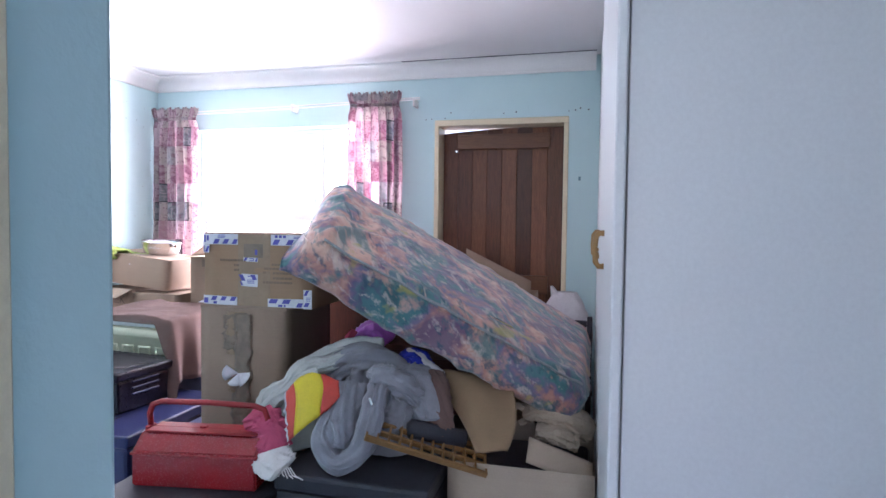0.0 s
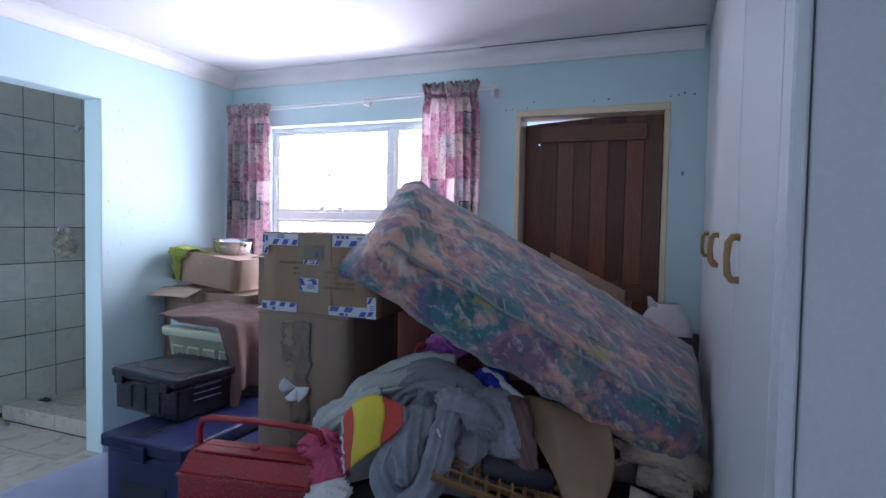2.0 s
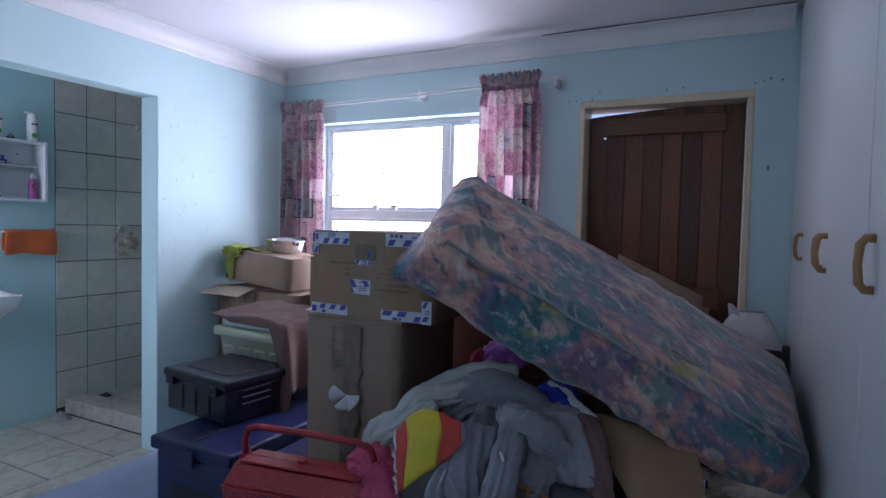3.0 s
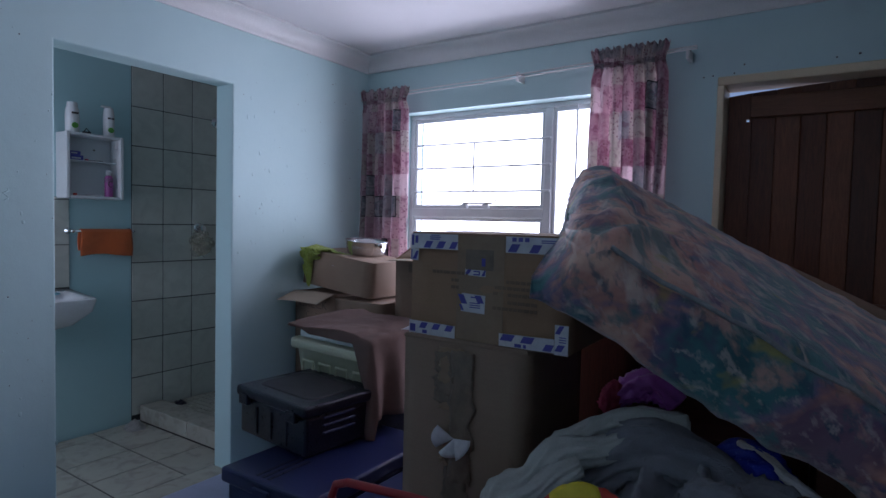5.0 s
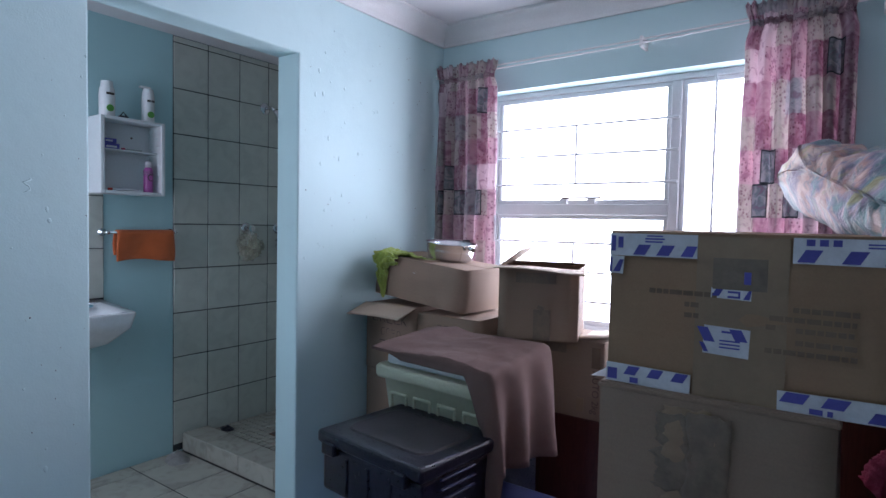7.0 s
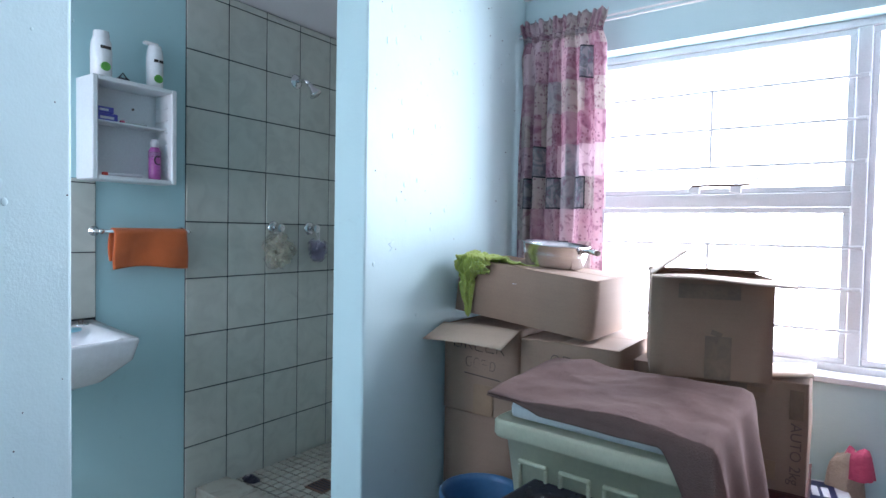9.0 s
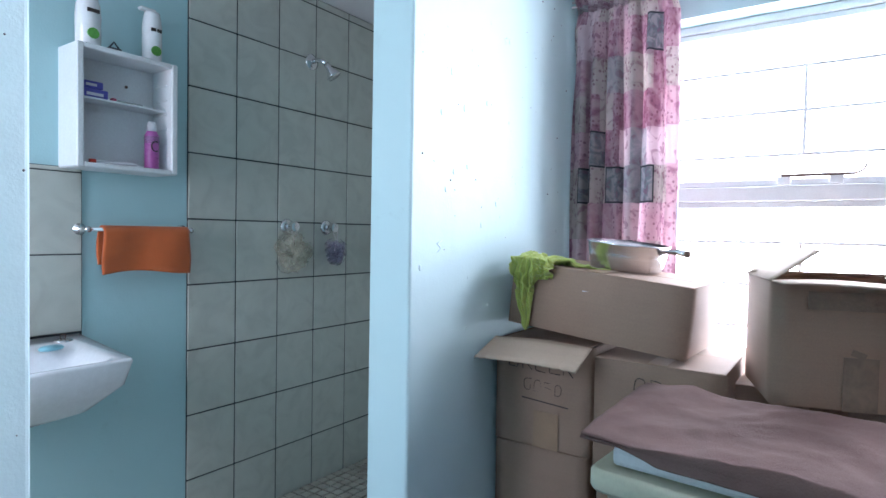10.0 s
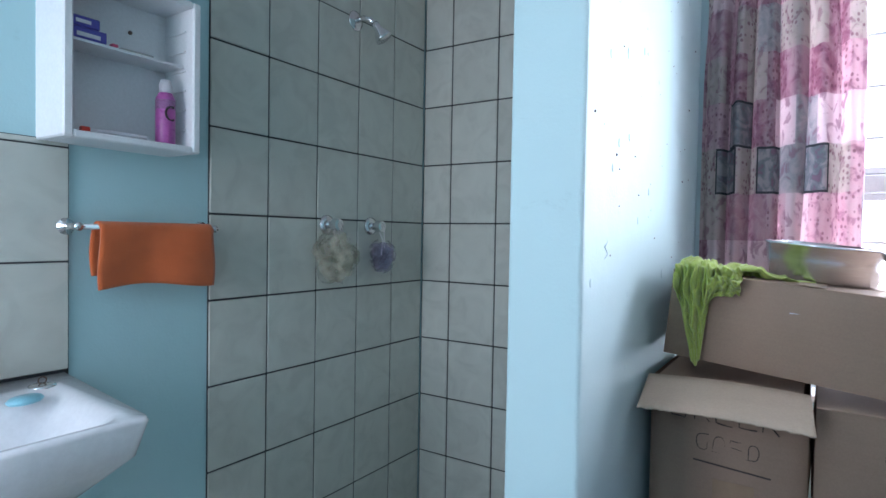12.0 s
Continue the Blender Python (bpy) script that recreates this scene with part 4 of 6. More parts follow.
L = carton("cardboard_box", pose(-1.295, 2.30, 0, 0, 0, 0), 0.40, 0.42, 1.02, "tall brown box with torn tape and paper on its front", M_CARD, sag=0.008, seed=5, tape=False)
part("top_panel", box(-0.205, 0.205, -0.212, 0.212, 1.012, 1.0205, 0.002), M_CARD, L, "overhanging cardboard lid")
def torn(parent, x0, x1, z0, z1, y, mat, seed, label):
    """A strip with ragged edges, partly lifted."""
    def f(u, v):
        jag = 0.016 * noise.noise(Vector((v * 9, seed, 0))) + 0.008 * noise.noise(Vector((v * 31, seed, 2)))
        jag2 = 0.016 * noise.noise(Vector((v * 8, seed, 5))) + 0.008 * noise.noise(Vector((v * 27, seed, 7)))
        x = (x0 + jag) * (1 - u) + (x1 + jag2) * u
        lift = 0.007 * max(0, noise.noise(Vector((u * 2, v * 5, seed + 4))))
        return (x, y - 0.001 - lift - 0.008 * math.sin(math.pi * min(1, max(0, (z0 + (z1 - z0) * v) / 1.02))), z0 + (z1 - z0) * v + 0.01 * noise.noise(Vector((u * 4, v, seed))))
    return thicken(part("tape", sheet(f, 6, 40), mat, parent, label), 0.0008)


torn(L, -0.075, 0.01, 0.82, 1.0, -0.213, M_TAPE, 1, "brown packing tape")
torn(L, -0.03, 0.045, 0.62, 0.995, -0.215, M_TAPE2, 2, "torn brown packing tape")
torn(L, -0.045, 0.035, 0.42, 0.66, -0.214, M_TAPE2, 3, "torn brown packing tape")
torn(L, -0.085, -0.02, 0.84, 0.985, -0.2145, M_TAPE2, 6, "torn brown packing tape")
torn(L, -0.06, -0.035, 0.66, 0.76, -0.216, M_TAPE, 4, "torn cardboard shred")
for k, (cx, cz, r, a0) in enumerate(((-0.01, 0.745, 0.058, 2.5), (-0.01, 0.745, 0.05, 4.0), (-0.01, 0.745, 0.055, 5.2))):
    p = part("paper_shred", sheet(lambda u, v: (cx + r * v * math.cos(a0 + u * 1.2), -0.226 - 0.03 * v * (0.5 + 0.5 * math.sin(u * 3 + k)), cz + r * v * math.sin(a0 + u * 1.2)), 5, 4), M_LABEL, L, "torn white paper")
    thicken(p, 0.001)

# cartons in the corner
F2 = carton("cardboard_box", pose(-2.885, 3.235, 0.0), 0.30, 0.36, 0.615, "plain brown box at the bottom of a stack", M_CARD, seed=7)
F = carton("cardboard_box", pose(-2.882, 3.235, 0.622), 0.306, 0.37, 0.315, "brown box with handwriting and one flap folded out", M_CARD, seed=8, lid=False)
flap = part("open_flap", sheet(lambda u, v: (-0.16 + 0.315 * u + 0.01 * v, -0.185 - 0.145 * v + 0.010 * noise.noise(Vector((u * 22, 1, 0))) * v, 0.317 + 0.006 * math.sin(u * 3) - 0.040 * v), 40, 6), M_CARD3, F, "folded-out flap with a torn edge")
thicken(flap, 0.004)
part("top_flap", box(-0.142, 0.142, -0.18, 0.18, 0.311, 0.316), M_CARD, F)
handwriting("BREEK", 0.046, pose(-0.105, -0.1905, 0.235, 0, 2, 0), F, 1)
handwriting("GOED", 0.034, pose(-0.055, -0.1905, 0.17, 0, 3, 0), F, 2)
strip(F, -0.06, 0.09, 0.138, 0.141, -0.1915, M_INK, "underline", tilt=4)
strip(F, -0.02, 0.06, 0.0, 0.11, -0.191, M_TAPE)
D2 = carton("cardboard_box", pose(-2.545, 3.275, 0.0), 0.32, 0.44, 0.60, "plain brown box at the bottom of a stack", M_CARD, seed=9)
D = carton("cardboard_box", pose(-2.548, 3.275, 0.607), 0.338, 0.45, 0.308, "brown box marked with three letters", M_CARD, seed=10)
handwriting("DBN", 0.044, pose(-0.055, -0.2305, 0.228, 0, 3, 0), D, 3)
B = carton("cardboard_box", pose(-2.745, 3.252, 0.960, 0.0, 5.5, -2.5), 0.54, 0.34, 0.195, "closed brown box carrying a pot and a cloth", M_CARD, seed=11, sag=0.007)
strip(B, -0.03, 0.02, 0.09, 0.14, -0.177, M_LABEL, "clear_tape", "patch of shiny tape")
C = carton("cardboard_box", pose(-2.170, 3.230, 0.868, 0, 0, 17), 0.325, 0.30, 0.295, "open brown box with raised flaps", M_CARD, seed=12, lid=False)
strip(C, -0.015, 0.055, 0.0, 0.125, -0.157, M_TAPE2, "tape", "dull brown packing tape")
strip(C, 0.0, 0.03, 0.125, 0.14, -0.157, M_TAPE2, "tape", "torn end of the tape", tilt=20)
strip(C, -0.09, 0.075, 0.232, 0.275, -0.157, M_TAPE2, "print_bar")
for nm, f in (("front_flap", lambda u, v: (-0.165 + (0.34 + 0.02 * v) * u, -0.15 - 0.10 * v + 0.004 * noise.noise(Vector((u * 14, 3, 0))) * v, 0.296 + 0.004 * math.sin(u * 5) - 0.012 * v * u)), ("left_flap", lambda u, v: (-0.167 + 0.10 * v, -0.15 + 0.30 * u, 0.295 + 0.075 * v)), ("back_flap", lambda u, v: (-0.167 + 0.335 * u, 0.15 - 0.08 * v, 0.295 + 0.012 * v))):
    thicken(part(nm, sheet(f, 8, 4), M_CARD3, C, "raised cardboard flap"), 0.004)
E_ = carton("cardboard_box", pose(-2.155, 3.33, 0.545), 0.54, 0.26, 0.318, "detergent carton with printed side", M_CARD, seed=13)
lettering("AUTO 2kg", 0.04, pose(0.23, -0.133, 0.205, 0, 90, 0) @ UPRIGHT, E_, M_PRINT)
strip(E_, 0.225, 0.26, 0.215, 0.30, -0.1325, M_FAINT, "brand_block")
strip(E_, -0.05, 0.10, 0.265, 0.30, -0.1325, M_FAINT, "print_bar")
strip(E_, 0.115, 0.165, 0.28, 0.295, -0.1325, M_TAPE, "print_bar")
strip(E_, 0.165, 0.195, 0.03, 0.085, -0.1325, M_TAPE, "print_bar")
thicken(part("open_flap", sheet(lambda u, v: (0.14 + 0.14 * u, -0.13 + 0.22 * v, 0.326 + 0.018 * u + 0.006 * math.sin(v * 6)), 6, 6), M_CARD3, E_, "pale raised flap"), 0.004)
strip(E_, 0.03, 0.115, 0.262, 0.300, -0.1335, M_TAPE2, "print_bar", "dark printed panel")
# Reddish shadow under the stack is put into this carton's dark colour.
E2 = carton("cardboard_box", pose(-2.15, 3.35, 0.0), 0.54, 0.30, 0.54, "carton at the bottom of a stack, shade put into its maroon colour", M_MAROON, seed=14, tape=False)

# blue bucket beside the tub
bucket = thing("bucket", pose(-2.755, 2.87, 0), "blue plastic bucket behind the storage tub", "bucket")
part("body", lathe(bmesh.new(), [(0.105, 0.0), (0.11, 0.004), (0.130, 0.42), (0.140, 0.423), (0.140, 0.44), (0.131, 0.443), (0.125, 0.42), (0.106, 0.02), (0.001, 0.018)], 28), M_BUCKET, bucket, "", True)

# pot on the closed box
pot = thing("cooking_pot", pose(-2.715, 3.30, 1.158, 0, 5.5, -12), "shallow stainless steel pot with a long handle", "pot")
part("bowl", lathe(bmesh.new(), [(0.001, 0.001), (0.100, 0.0), (0.107, 0.004), (0.110, 0.012), (0.119, 0.05), (0.123, 0.080), (0.129, 0.085), (0.123, 0.086), (0.116, 0.05), (0.106, 0.014), (0.001, 0.006)], 40), M_INOX, pot, "", True)
hd = part("handle", tube(bmesh.new(), [(0.115, -0.02, 0.066), (0.15, -0.036, 0.076), (0.185, -0.052, 0.080), (0.22, -0.068, 0.079)], [0.007, 0.0065, 0.009, 0.010], 8), M_INOX, pot, "", True)
part("handle_grip", tube(bmesh.new(), [(0.219, -0.0675, 0.079), (0.226, -0.071, 0.0788)], 0.0102, 8), M_PRINT, hd, "black handle end", True)


def draped(fn, nu, nv, mat, name, label, category, thick=0.003, partname="cloth"):
    c = thing(name, pose(0, 0, 0), label, category)
    p = part(partname, sheet(fn, nu, nv), mat, c)
    thicken(p, thick)
    return c


# lime cloth over the box's edge
def lime(u, v):
    """Crumpled on the box top; a short flap and a long tail hang over its front edge."""
    run = 1 - abs(noise.noise(Vector((u * 8.5 + 1.6 * v, v * 1.6, 4.2)))) * 2.4
    fold = max(0, run) ** 1.2 + 0.7 * max(0, 1 - abs(noise.noise(Vector((u * 11 - 5 * v, v * 8, 1.7)))) * 2.5)
    x0 = -2.990 + 0.13 * u + 0.010 * noise.noise(Vector((u * 5, v * 3, 3.3)))
    if v < 0.45:
        k = 1 - v / 0.45
        x = x0 + 0.03 * k + 0.12 * k * max(0, u - 0.55) * 2 + 0.025 * noise.noise(Vector((u * 4, v * 6, 8)))
        y = 3.083 - (x0 + 2.745) * 0.044 + (0.12 - 0.03 * u) * k + 0.012 * fold - 0.004
        return (x, y, 1.156 - 0.096 * (x + 2.745) + 0.020 * fold * (0.2 + 0.8 * math.sin(math.pi * min(1, k + 0.2))) * (1 - 0.6 * u * k) + 0.003)
    k = (v - 0.45) / 0.55
    tail = max(0, 1 - abs(u - 0.30) / 0.40)
    length = 0.04 + 0.025 * (1 - u) + 0.145 * min(1, 1.6 * tail) ** 1.5 + 0.012 * noise.noise(Vector((u * 9, 2, 5)))
    pull = 1 if u < 0.62 else max(0, 1 - (u - 0.62) / 0.1)
    x = x0 + (-2.945 - x0) * 0.62 * k ** 1.2 * pull - 0.014 * math.sin(math.pi * k) * max(0, 1 - u / 0.35)
    y = 3.083 - (x + 2.745) * 0.044 - 0.012 - 0.030 * fold * (0.45 + 0.55 * math.sin(math.pi * min(1, k + 0.2)))
    return (x, y, 1.159 - 0.096 * (x + 2.745) - length * k + 0.014 * fold * (1 - k) ** 2)


draped(lime, 100, 100, M_LIME, "cleaning_cloth", "lime green cleaning cloth hanging over a box", "cloth")

# ---- pale tub with cloth ----
tub = thing("storage_tub", pose(-2.275, 2.752, 0.513, 0, 0, -4.5), "pale green plastic storage tub with a lid", "storage tub")
bm = bmesh.new()
lv = ((0.215, 0.145, 0.0), (0.225, 0.153, 0.03), (0.248, 0.172, 0.235), (0.268, 0.192, 0.237), (0.272, 0.196, 0.245), (0.272, 0.196, 0.275), (0.266, 0.19, 0.283))
rings = []
for a, b, z in lv:
    ring = []
    for cx, cy, st in ((1, 1, 0), (-1, 1, 90), (-1, -1, 180), (1, -1, 270)):
        for k in range(5):
            ang = radians(st + 22.5 * k)
            ring.append(bm.verts.new((cx * (a - 0.03) + 0.03 * math.cos(ang), cy * (b - 0.03) + 0.03 * math.sin(ang), z)))
    rings.append(ring)
for q, w in zip(rings, rings[1:]):
    for k in range(20):
        bm.faces.new((q[k], q[(k + 1) % 20], w[(k + 1) % 20], w[k])).smooth = True
bm.faces.new(rings[0][::-1])
bm.faces.new(rings[-1])
part("body", bm, M_MINT, tub)
for x in (-0.200, -0.085, 0.030, 0.145):
    bm = bmesh.new()
    for x0, x1, z0, z1 in ((x, x + 0.009, 0.03, 0.176), (x + 0.075, x + 0.084, 0.03, 0.176), (x, x + 0.084, 0.176, 0.187)):
        bx(bm, x0, x1, -0.1745, -0.152, z0, z1, 0.003)
    part("moulded_ridge", bm, M_MINT, tub)
part("lid", box(-0.235, 0.25, -0.16, 0.18, 0.284, 0.325, 0.012, 2), M_WPLAST, tub, "white box lid under the cloth")
under = thing("cardboard_box", pose(-2.285, 2.775, 0, 0, 0, -4.5), "dark box under the storage tub", "cardboard box", "stacked cartons")
part("body", box(-0.24, 0.24, -0.17, 0.17, 0, 0.511, 0.006), M_BLACKP, under)


def mauve(u, v):
    """Cloth over the tub's lid: front hem on the rim, one end falling in a fold."""
    hem = 0.10
    x = -2.605 + 0.665 * u
    crease = 0.006 * (fold_noise(u * 0.9, v * 0.6, 31, 3.2) - 0.5) + 0.002 * fbm(u * 5, v * 4, 3, 1.5)
    if v < hem:
        k = 1 - v / hem
        y = 2.628 - 0.006 * k + 0.003 * math.sin(u * 7)
        hang = min(1.0, max(0.0, (u - 0.68) / 0.18))
        z = 0.836 - (0.024 * min(1, max(0.0, (u - 0.12) * 9)) + 0.23 * hang ** 1.3) * k + crease * 0.4
        y -= 0.030 * hang * math.sin(math.pi * k * 0.5)
    else:
        k = (v - hem) / (1 - hem)
        y = 2.628 + 0.36 * k
        z = 0.834 + 0.040 * k + crease * 1.6 + 0.006 * math.sin(math.pi * k) + 0.02 * math.exp(-((u - 0.55) / 0.14) ** 2) * math.exp(-(k / 0.35) ** 2)
    lip = 0.80
    if u > lip:
        k = (u - lip) / (1 - lip)
        drop = 0.31 + 0.09 * v
        z -= drop * k ** 1.15 - 0.012 * math.sin(min(1, k * 4) * math.pi)
        x = -2.605 + 0.665 * lip + 0.075 * k ** 0.45 + 0.022 * math.sin(v * 17) * k
        y += -0.035 * k * (1 - v) + 0.012 * math.sin(v * 9) * k
    return (x, y, z)


def mauve_placed(u, v):
    x, y, z = mauve(u, v)
    x, y = x + 2.315, y - 2.80
    return (-2.275 + x + 0.078 * y, 2.752 + y * 1.06 - 0.078 * x, z + 0.012)


draped(mauve_placed, 80, 60, M_MAUVE, "dust_cloth", "dusty mauve cloth draped over the storage tub", "cloth", 0.004)

# ---- black tool case on the blue box ----
case = thing("tool_case", pose(-2.235, 2.40, 0.459, 0, 0, -6), "black plastic tool case with dusty lid", "tool case")
part("body", box(-0.222, 0.222, -0.18, 0.19, 0.0, 0.152, 0.012, 2), M_BLACKP, case)
lid = part("lid", box(-0.236, 0.236, -0.195, 0.205, 0.154, 0.199, 0.014, 3), M_BLACKP, case)
bm = bmesh.new()
panel = [[bm.verts.new((cx * (0.18 - ins) + 0.05 * math.cos(radians(st + 18 * k)) * cx * cx, cy * (0.13 - ins) + 0.05 * math.sin(radians(st + 18 * k)), z)) for cx, cy, st in ((1, 1, 0), (-1, 1, 90), (-1, -1, 180), (1, -1, 270)) for k in range(6)] for ins, z in ((0.05, 0.199), (0.056, 0.204))]
for k in range(24):
    bm.faces.new((panel[0][k], panel[0][(k + 1) % 24], panel[1][(k + 1) % 24], panel[1][k]))
bm.faces.new(panel[1])
part("lid_panel", bm, M_DUSTY, lid)
for x in (-0.10, 0.0, 0.10):
    part("front_rib", box(x - 0.008, x + 0.008, -0.186, -0.178, 0.02, 0.13, 0.003), M_BLACKP, case)
for x in (-0.17, 0.15):
    part("latch", box(x - 0.030, x + 0.030, -0.203, -0.18, 0.128, 0.170, 0.004), M_BLACKP, case)
for z in (0.075, 0.105, 0.135):
    part("ridge", box(0.218, 0.232, -0.10, 0.06, z, z + 0.008, 0.003), M_NAVY, case)

blue = thing("storage_box", pose(-2.02, 2.30, -0.033), "navy blue plastic storage box with a ribbed lid", "storage box")
part("body", box(-0.205, 0.225, -0.30, 0.36, 0.034, 0.43, 0.015, 2), M_NAVY, blue)
# Flat dark panel paints the shade of the handle hollow; nothing is cut in.
part("recess_shade", box(-0.12, 0.14, -0.303, -0.298, 0.07, 0.30, 0.002), M_DARK, blue)
lid = part("lid", box(-0.222, 0.24, -0.318, 0.375, 0.432, 0.488, 0.012, 3), M_NAVY, blue)
for k in range(3):
    part("groove", box(-0.06 + 0.03 * k, -0.046 + 0.03 * k, -0.29, -0.10, 0.4885, 0.491, 0.001), M_BLACKP, lid)
part("catch", box(-0.03, 0.05, -0.332, -0.319, 0.40, 0.47, 0.004), M_NAVY, blue)
chest2 = thing("storage_box", pose(-1.63, 2.36, 0), "low navy plastic box beside the tall carton", "storage box")
part("body", box(-0.13, 0.12, -0.35, 0.3, 0, 0.36, 0.012), M_NAVY, chest2)
part("lid", box(-0.14, 0.13, -0.36, 0.31, 0.362, 0.40, 0.01, 2), M_NAVY, chest2)

# ---- red toolbox on a dark trunk ----
trunk = thing("trunk", pose(-1.18, 1.85, 0), "low dark trunk under the red toolbox", "trunk")
part("body", box(-0.32, 0.25, -0.35, 0.23, 0, 0.39, 0.012, 2), M_DARK, trunk)
part("lid", box(-0.325, 0.255, -0.355, 0.235, 0.392, 0.448, 0.012, 2), M_DARK, trunk)
tool = thing("toolbox", pose(-1.225, 1.765, 0.45, 0, 0, 9), "red metal toolbox with a tubular carrying handle", "toolbox")
bm = bmesh.new()
W2, D2_, H1, H2 = 0.224, 0.105, 0.122, 0.17
pr = [(-D2_, 0), (D2_, 0), (D2_, H1), (0.045, H2), (-0.045, H2), (-D2_, H1)]
ends = [[bm.verts.new((x, y, z)) for y, z in pr] for x in (-W2, W2)]
for k in range(6):
    bm.faces.new((ends[0][k], ends[0][(k + 1) % 6], ends[1][(k + 1) % 6], ends[1][k]))
bm.faces.new(ends[0])
bm.faces.new(ends[1][::-1])
bmesh.ops.bevel(bm, geom=list(bm.edges), offset=0.006, segments=2, affect="EDGES")
part("body", bm, M_RED, tool)
part("lid_rim", box(-W2 - 0.004, W2 + 0.004, -D2_ - 0.004, D2_ + 0.004, H1 - 0.012, H1 - 0.002, 0.002), M_RED, tool)
part("lid_lip", box(-W2 + 0.02, W2 - 0.02, -0.05, -0.003, H2 + 0.001, H2 + 0.008, 0.002), M_REDTUBE, tool, "folded lid edge")
part("lid_lip", box(-W2 + 0.02, W2 - 0.02, 0.003, 0.05, H2 + 0.001, H2 + 0.006, 0.002), M_REDTUBE, tool, "folded lid edge")
part("clasp", box(-0.025, 0.0, -0.012, 0.008, H2 + 0.008, H2 + 0.016, 0.002), M_REDTUBE, tool)
hz = 0.268
pts = [(-W2 + 0.012, 0, H1 + 0.02), (-W2 + 0.004, 0, hz - 0.045), (-W2 + 0.016, 0, hz - 0.012), (-W2 + 0.05, 0, hz), (0, 0, hz + 0.002), (W2 - 0.05, 0, hz - 0.004), (W2 - 0.012, 0, hz - 0.016), (W2, 0, hz - 0.045), (W2 - 0.006, 0, H1 + 0.02)]
part("handle", tube(bmesh.new(), pts, 0.0105, 10), M_REDTUBE, tool, "red tubular handle", True)
for x in (-W2 - 0.003, W2 - 0.02):
    part("handle_bracket", box(x, x + 0.022, -0.02, 0.02, H1 - 0.03, H1 + 0.06, 0.003), M_REDTUBE, tool)

# ---- heap of clothes on a trunk ----
trunk2 = thing("trunk", pose(-0.66, 2.05, 0), "dark trunk under the heap of clothes", "trunk")
part("body", box(-0.25, 0.28, -0.36, 0.40, 0, 0.47, 0.012, 2), M_DARK, trunk2)
part("lid", box(-0.255, 0.285, -0.365, 0.405, 0.472, 0.53, 0.012, 2), M_DARK, trunk2)


def mound(cx, cy, z0, rx, ry, h, seed, folds=0.03, s=7.0, power=1.0):
    def f(u, v):
        a = u * math.tau
        edge = 1 + 0.20 * noise.noise(Vector((math.cos(a) * 1.8 + seed, math.sin(a) * 1.8, 0)))
        x, y = cx + rx * v * math.cos(a) * edge, cy + ry * v * math.sin(a) * edge
        z = z0 + h * (1 - v ** (2 * power)) + (fold_noise(x, y, seed, s) - 0.5) * folds * min(1, 3.0 * (1 - v) + 0.2)
        return (x, y, max(z, z0 - 0.25 * max(0, v - 0.85)))
    return f


jersey = thing("hooded_jersey", pose(0, 0, 0), "crumpled grey fleece jersey with a zip, heaped on a trunk", "clothing")
bm = sheet(mound(-0.71, 2.09, 0.535, 0.32, 0.21, 0.265, 3, 0.058, 8.0), 170, 60, wrap=True)
part("body", bm, M_GREYJ, jersey)


def sleeve(pts, rs, seed, mat, parent, name="sleeve", flat=0.6):
    """A limp fabric tube with creases."""
    pts = [Vector(p) for p in pts]
    def at(t):
        k = t * (len(pts) - 1)
        i = min(int(k), len(pts) - 2)
        q = k - i
        p0, p1, p2, p3 = pts[max(i - 1, 0)], pts[i], pts[i + 1], pts[min(i + 2, len(pts) - 1)]
        return 0.5 * ((2 * p1) + (p2 - p0) * q + (2 * p0 - 5 * p1 + 4 * p2 - p3) * q * q + (3 * p1 - p0 - 3 * p2 + p3) * q ** 3)
    def rad(t):
        k = t * (len(rs) - 1)
        i = min(int(k), len(rs) - 2)
        return rs[i] + (rs[i + 1] - rs[i]) * (k - i)
    def f(u, v):
        p, d = at(v), (at(min(1, v + 0.02)) - at(max(0, v - 0.02))).normalized()
        side = d.cross(Vector((0.2, -0.6, 0.77))).normalized()
        up = side.cross(d).normalized()
        a = u * math.tau
        crease = (1 - abs(noise.noise(Vector((math.cos(a) * 1.5 + v * 2.2, math.sin(a) * 1.5 + v * 1.1, seed)))) * 2.4)
        pucker = (1 - abs(noise.noise(Vector((math.cos(a) * 0.9, math.sin(a) * 0.9, seed + v * 7)))) * 2.2)
        r = rad(v) * (0.76 + 0.46 * max(0, crease) ** 1.6 + 0.12 * max(0, pucker) ** 1.5)
        if v < 0.02 or v > 0.98:
            r *= 0.55
        return p + side * math.cos(a) * r + up * math.sin(a) * r * flat
    return part(name, sheet(f, 44, 80, wrap=True), mat, parent)


sleeve([(-0.718, 1.840, 0.760), (-0.753, 1.790, 0.695), (-0.762, 1.750, 0.633), (-0.706, 1.735, 0.571), (-0.630, 1.740, 0.615), (-0.604, 1.770, 0.694), (-0.602, 1.830, 0.769), (-0.608, 1.900, 0.816)], [0.03, 0.034, 0.036, 0.036, 0.038, 0.036, 0.036, 0.04], 2, M_GREYJ, jersey, "sleeve", 0.6)
sleeve([(-0.71, 1.90, 0.79), (-0.705, 1.82, 0.735), (-0.71, 1.775, 0.66), (-0.715, 1.765, 0.61)], [0.045, 0.045, 0.045, 0.03], 4, M_GREYJ, jersey, "fold", 0.6)
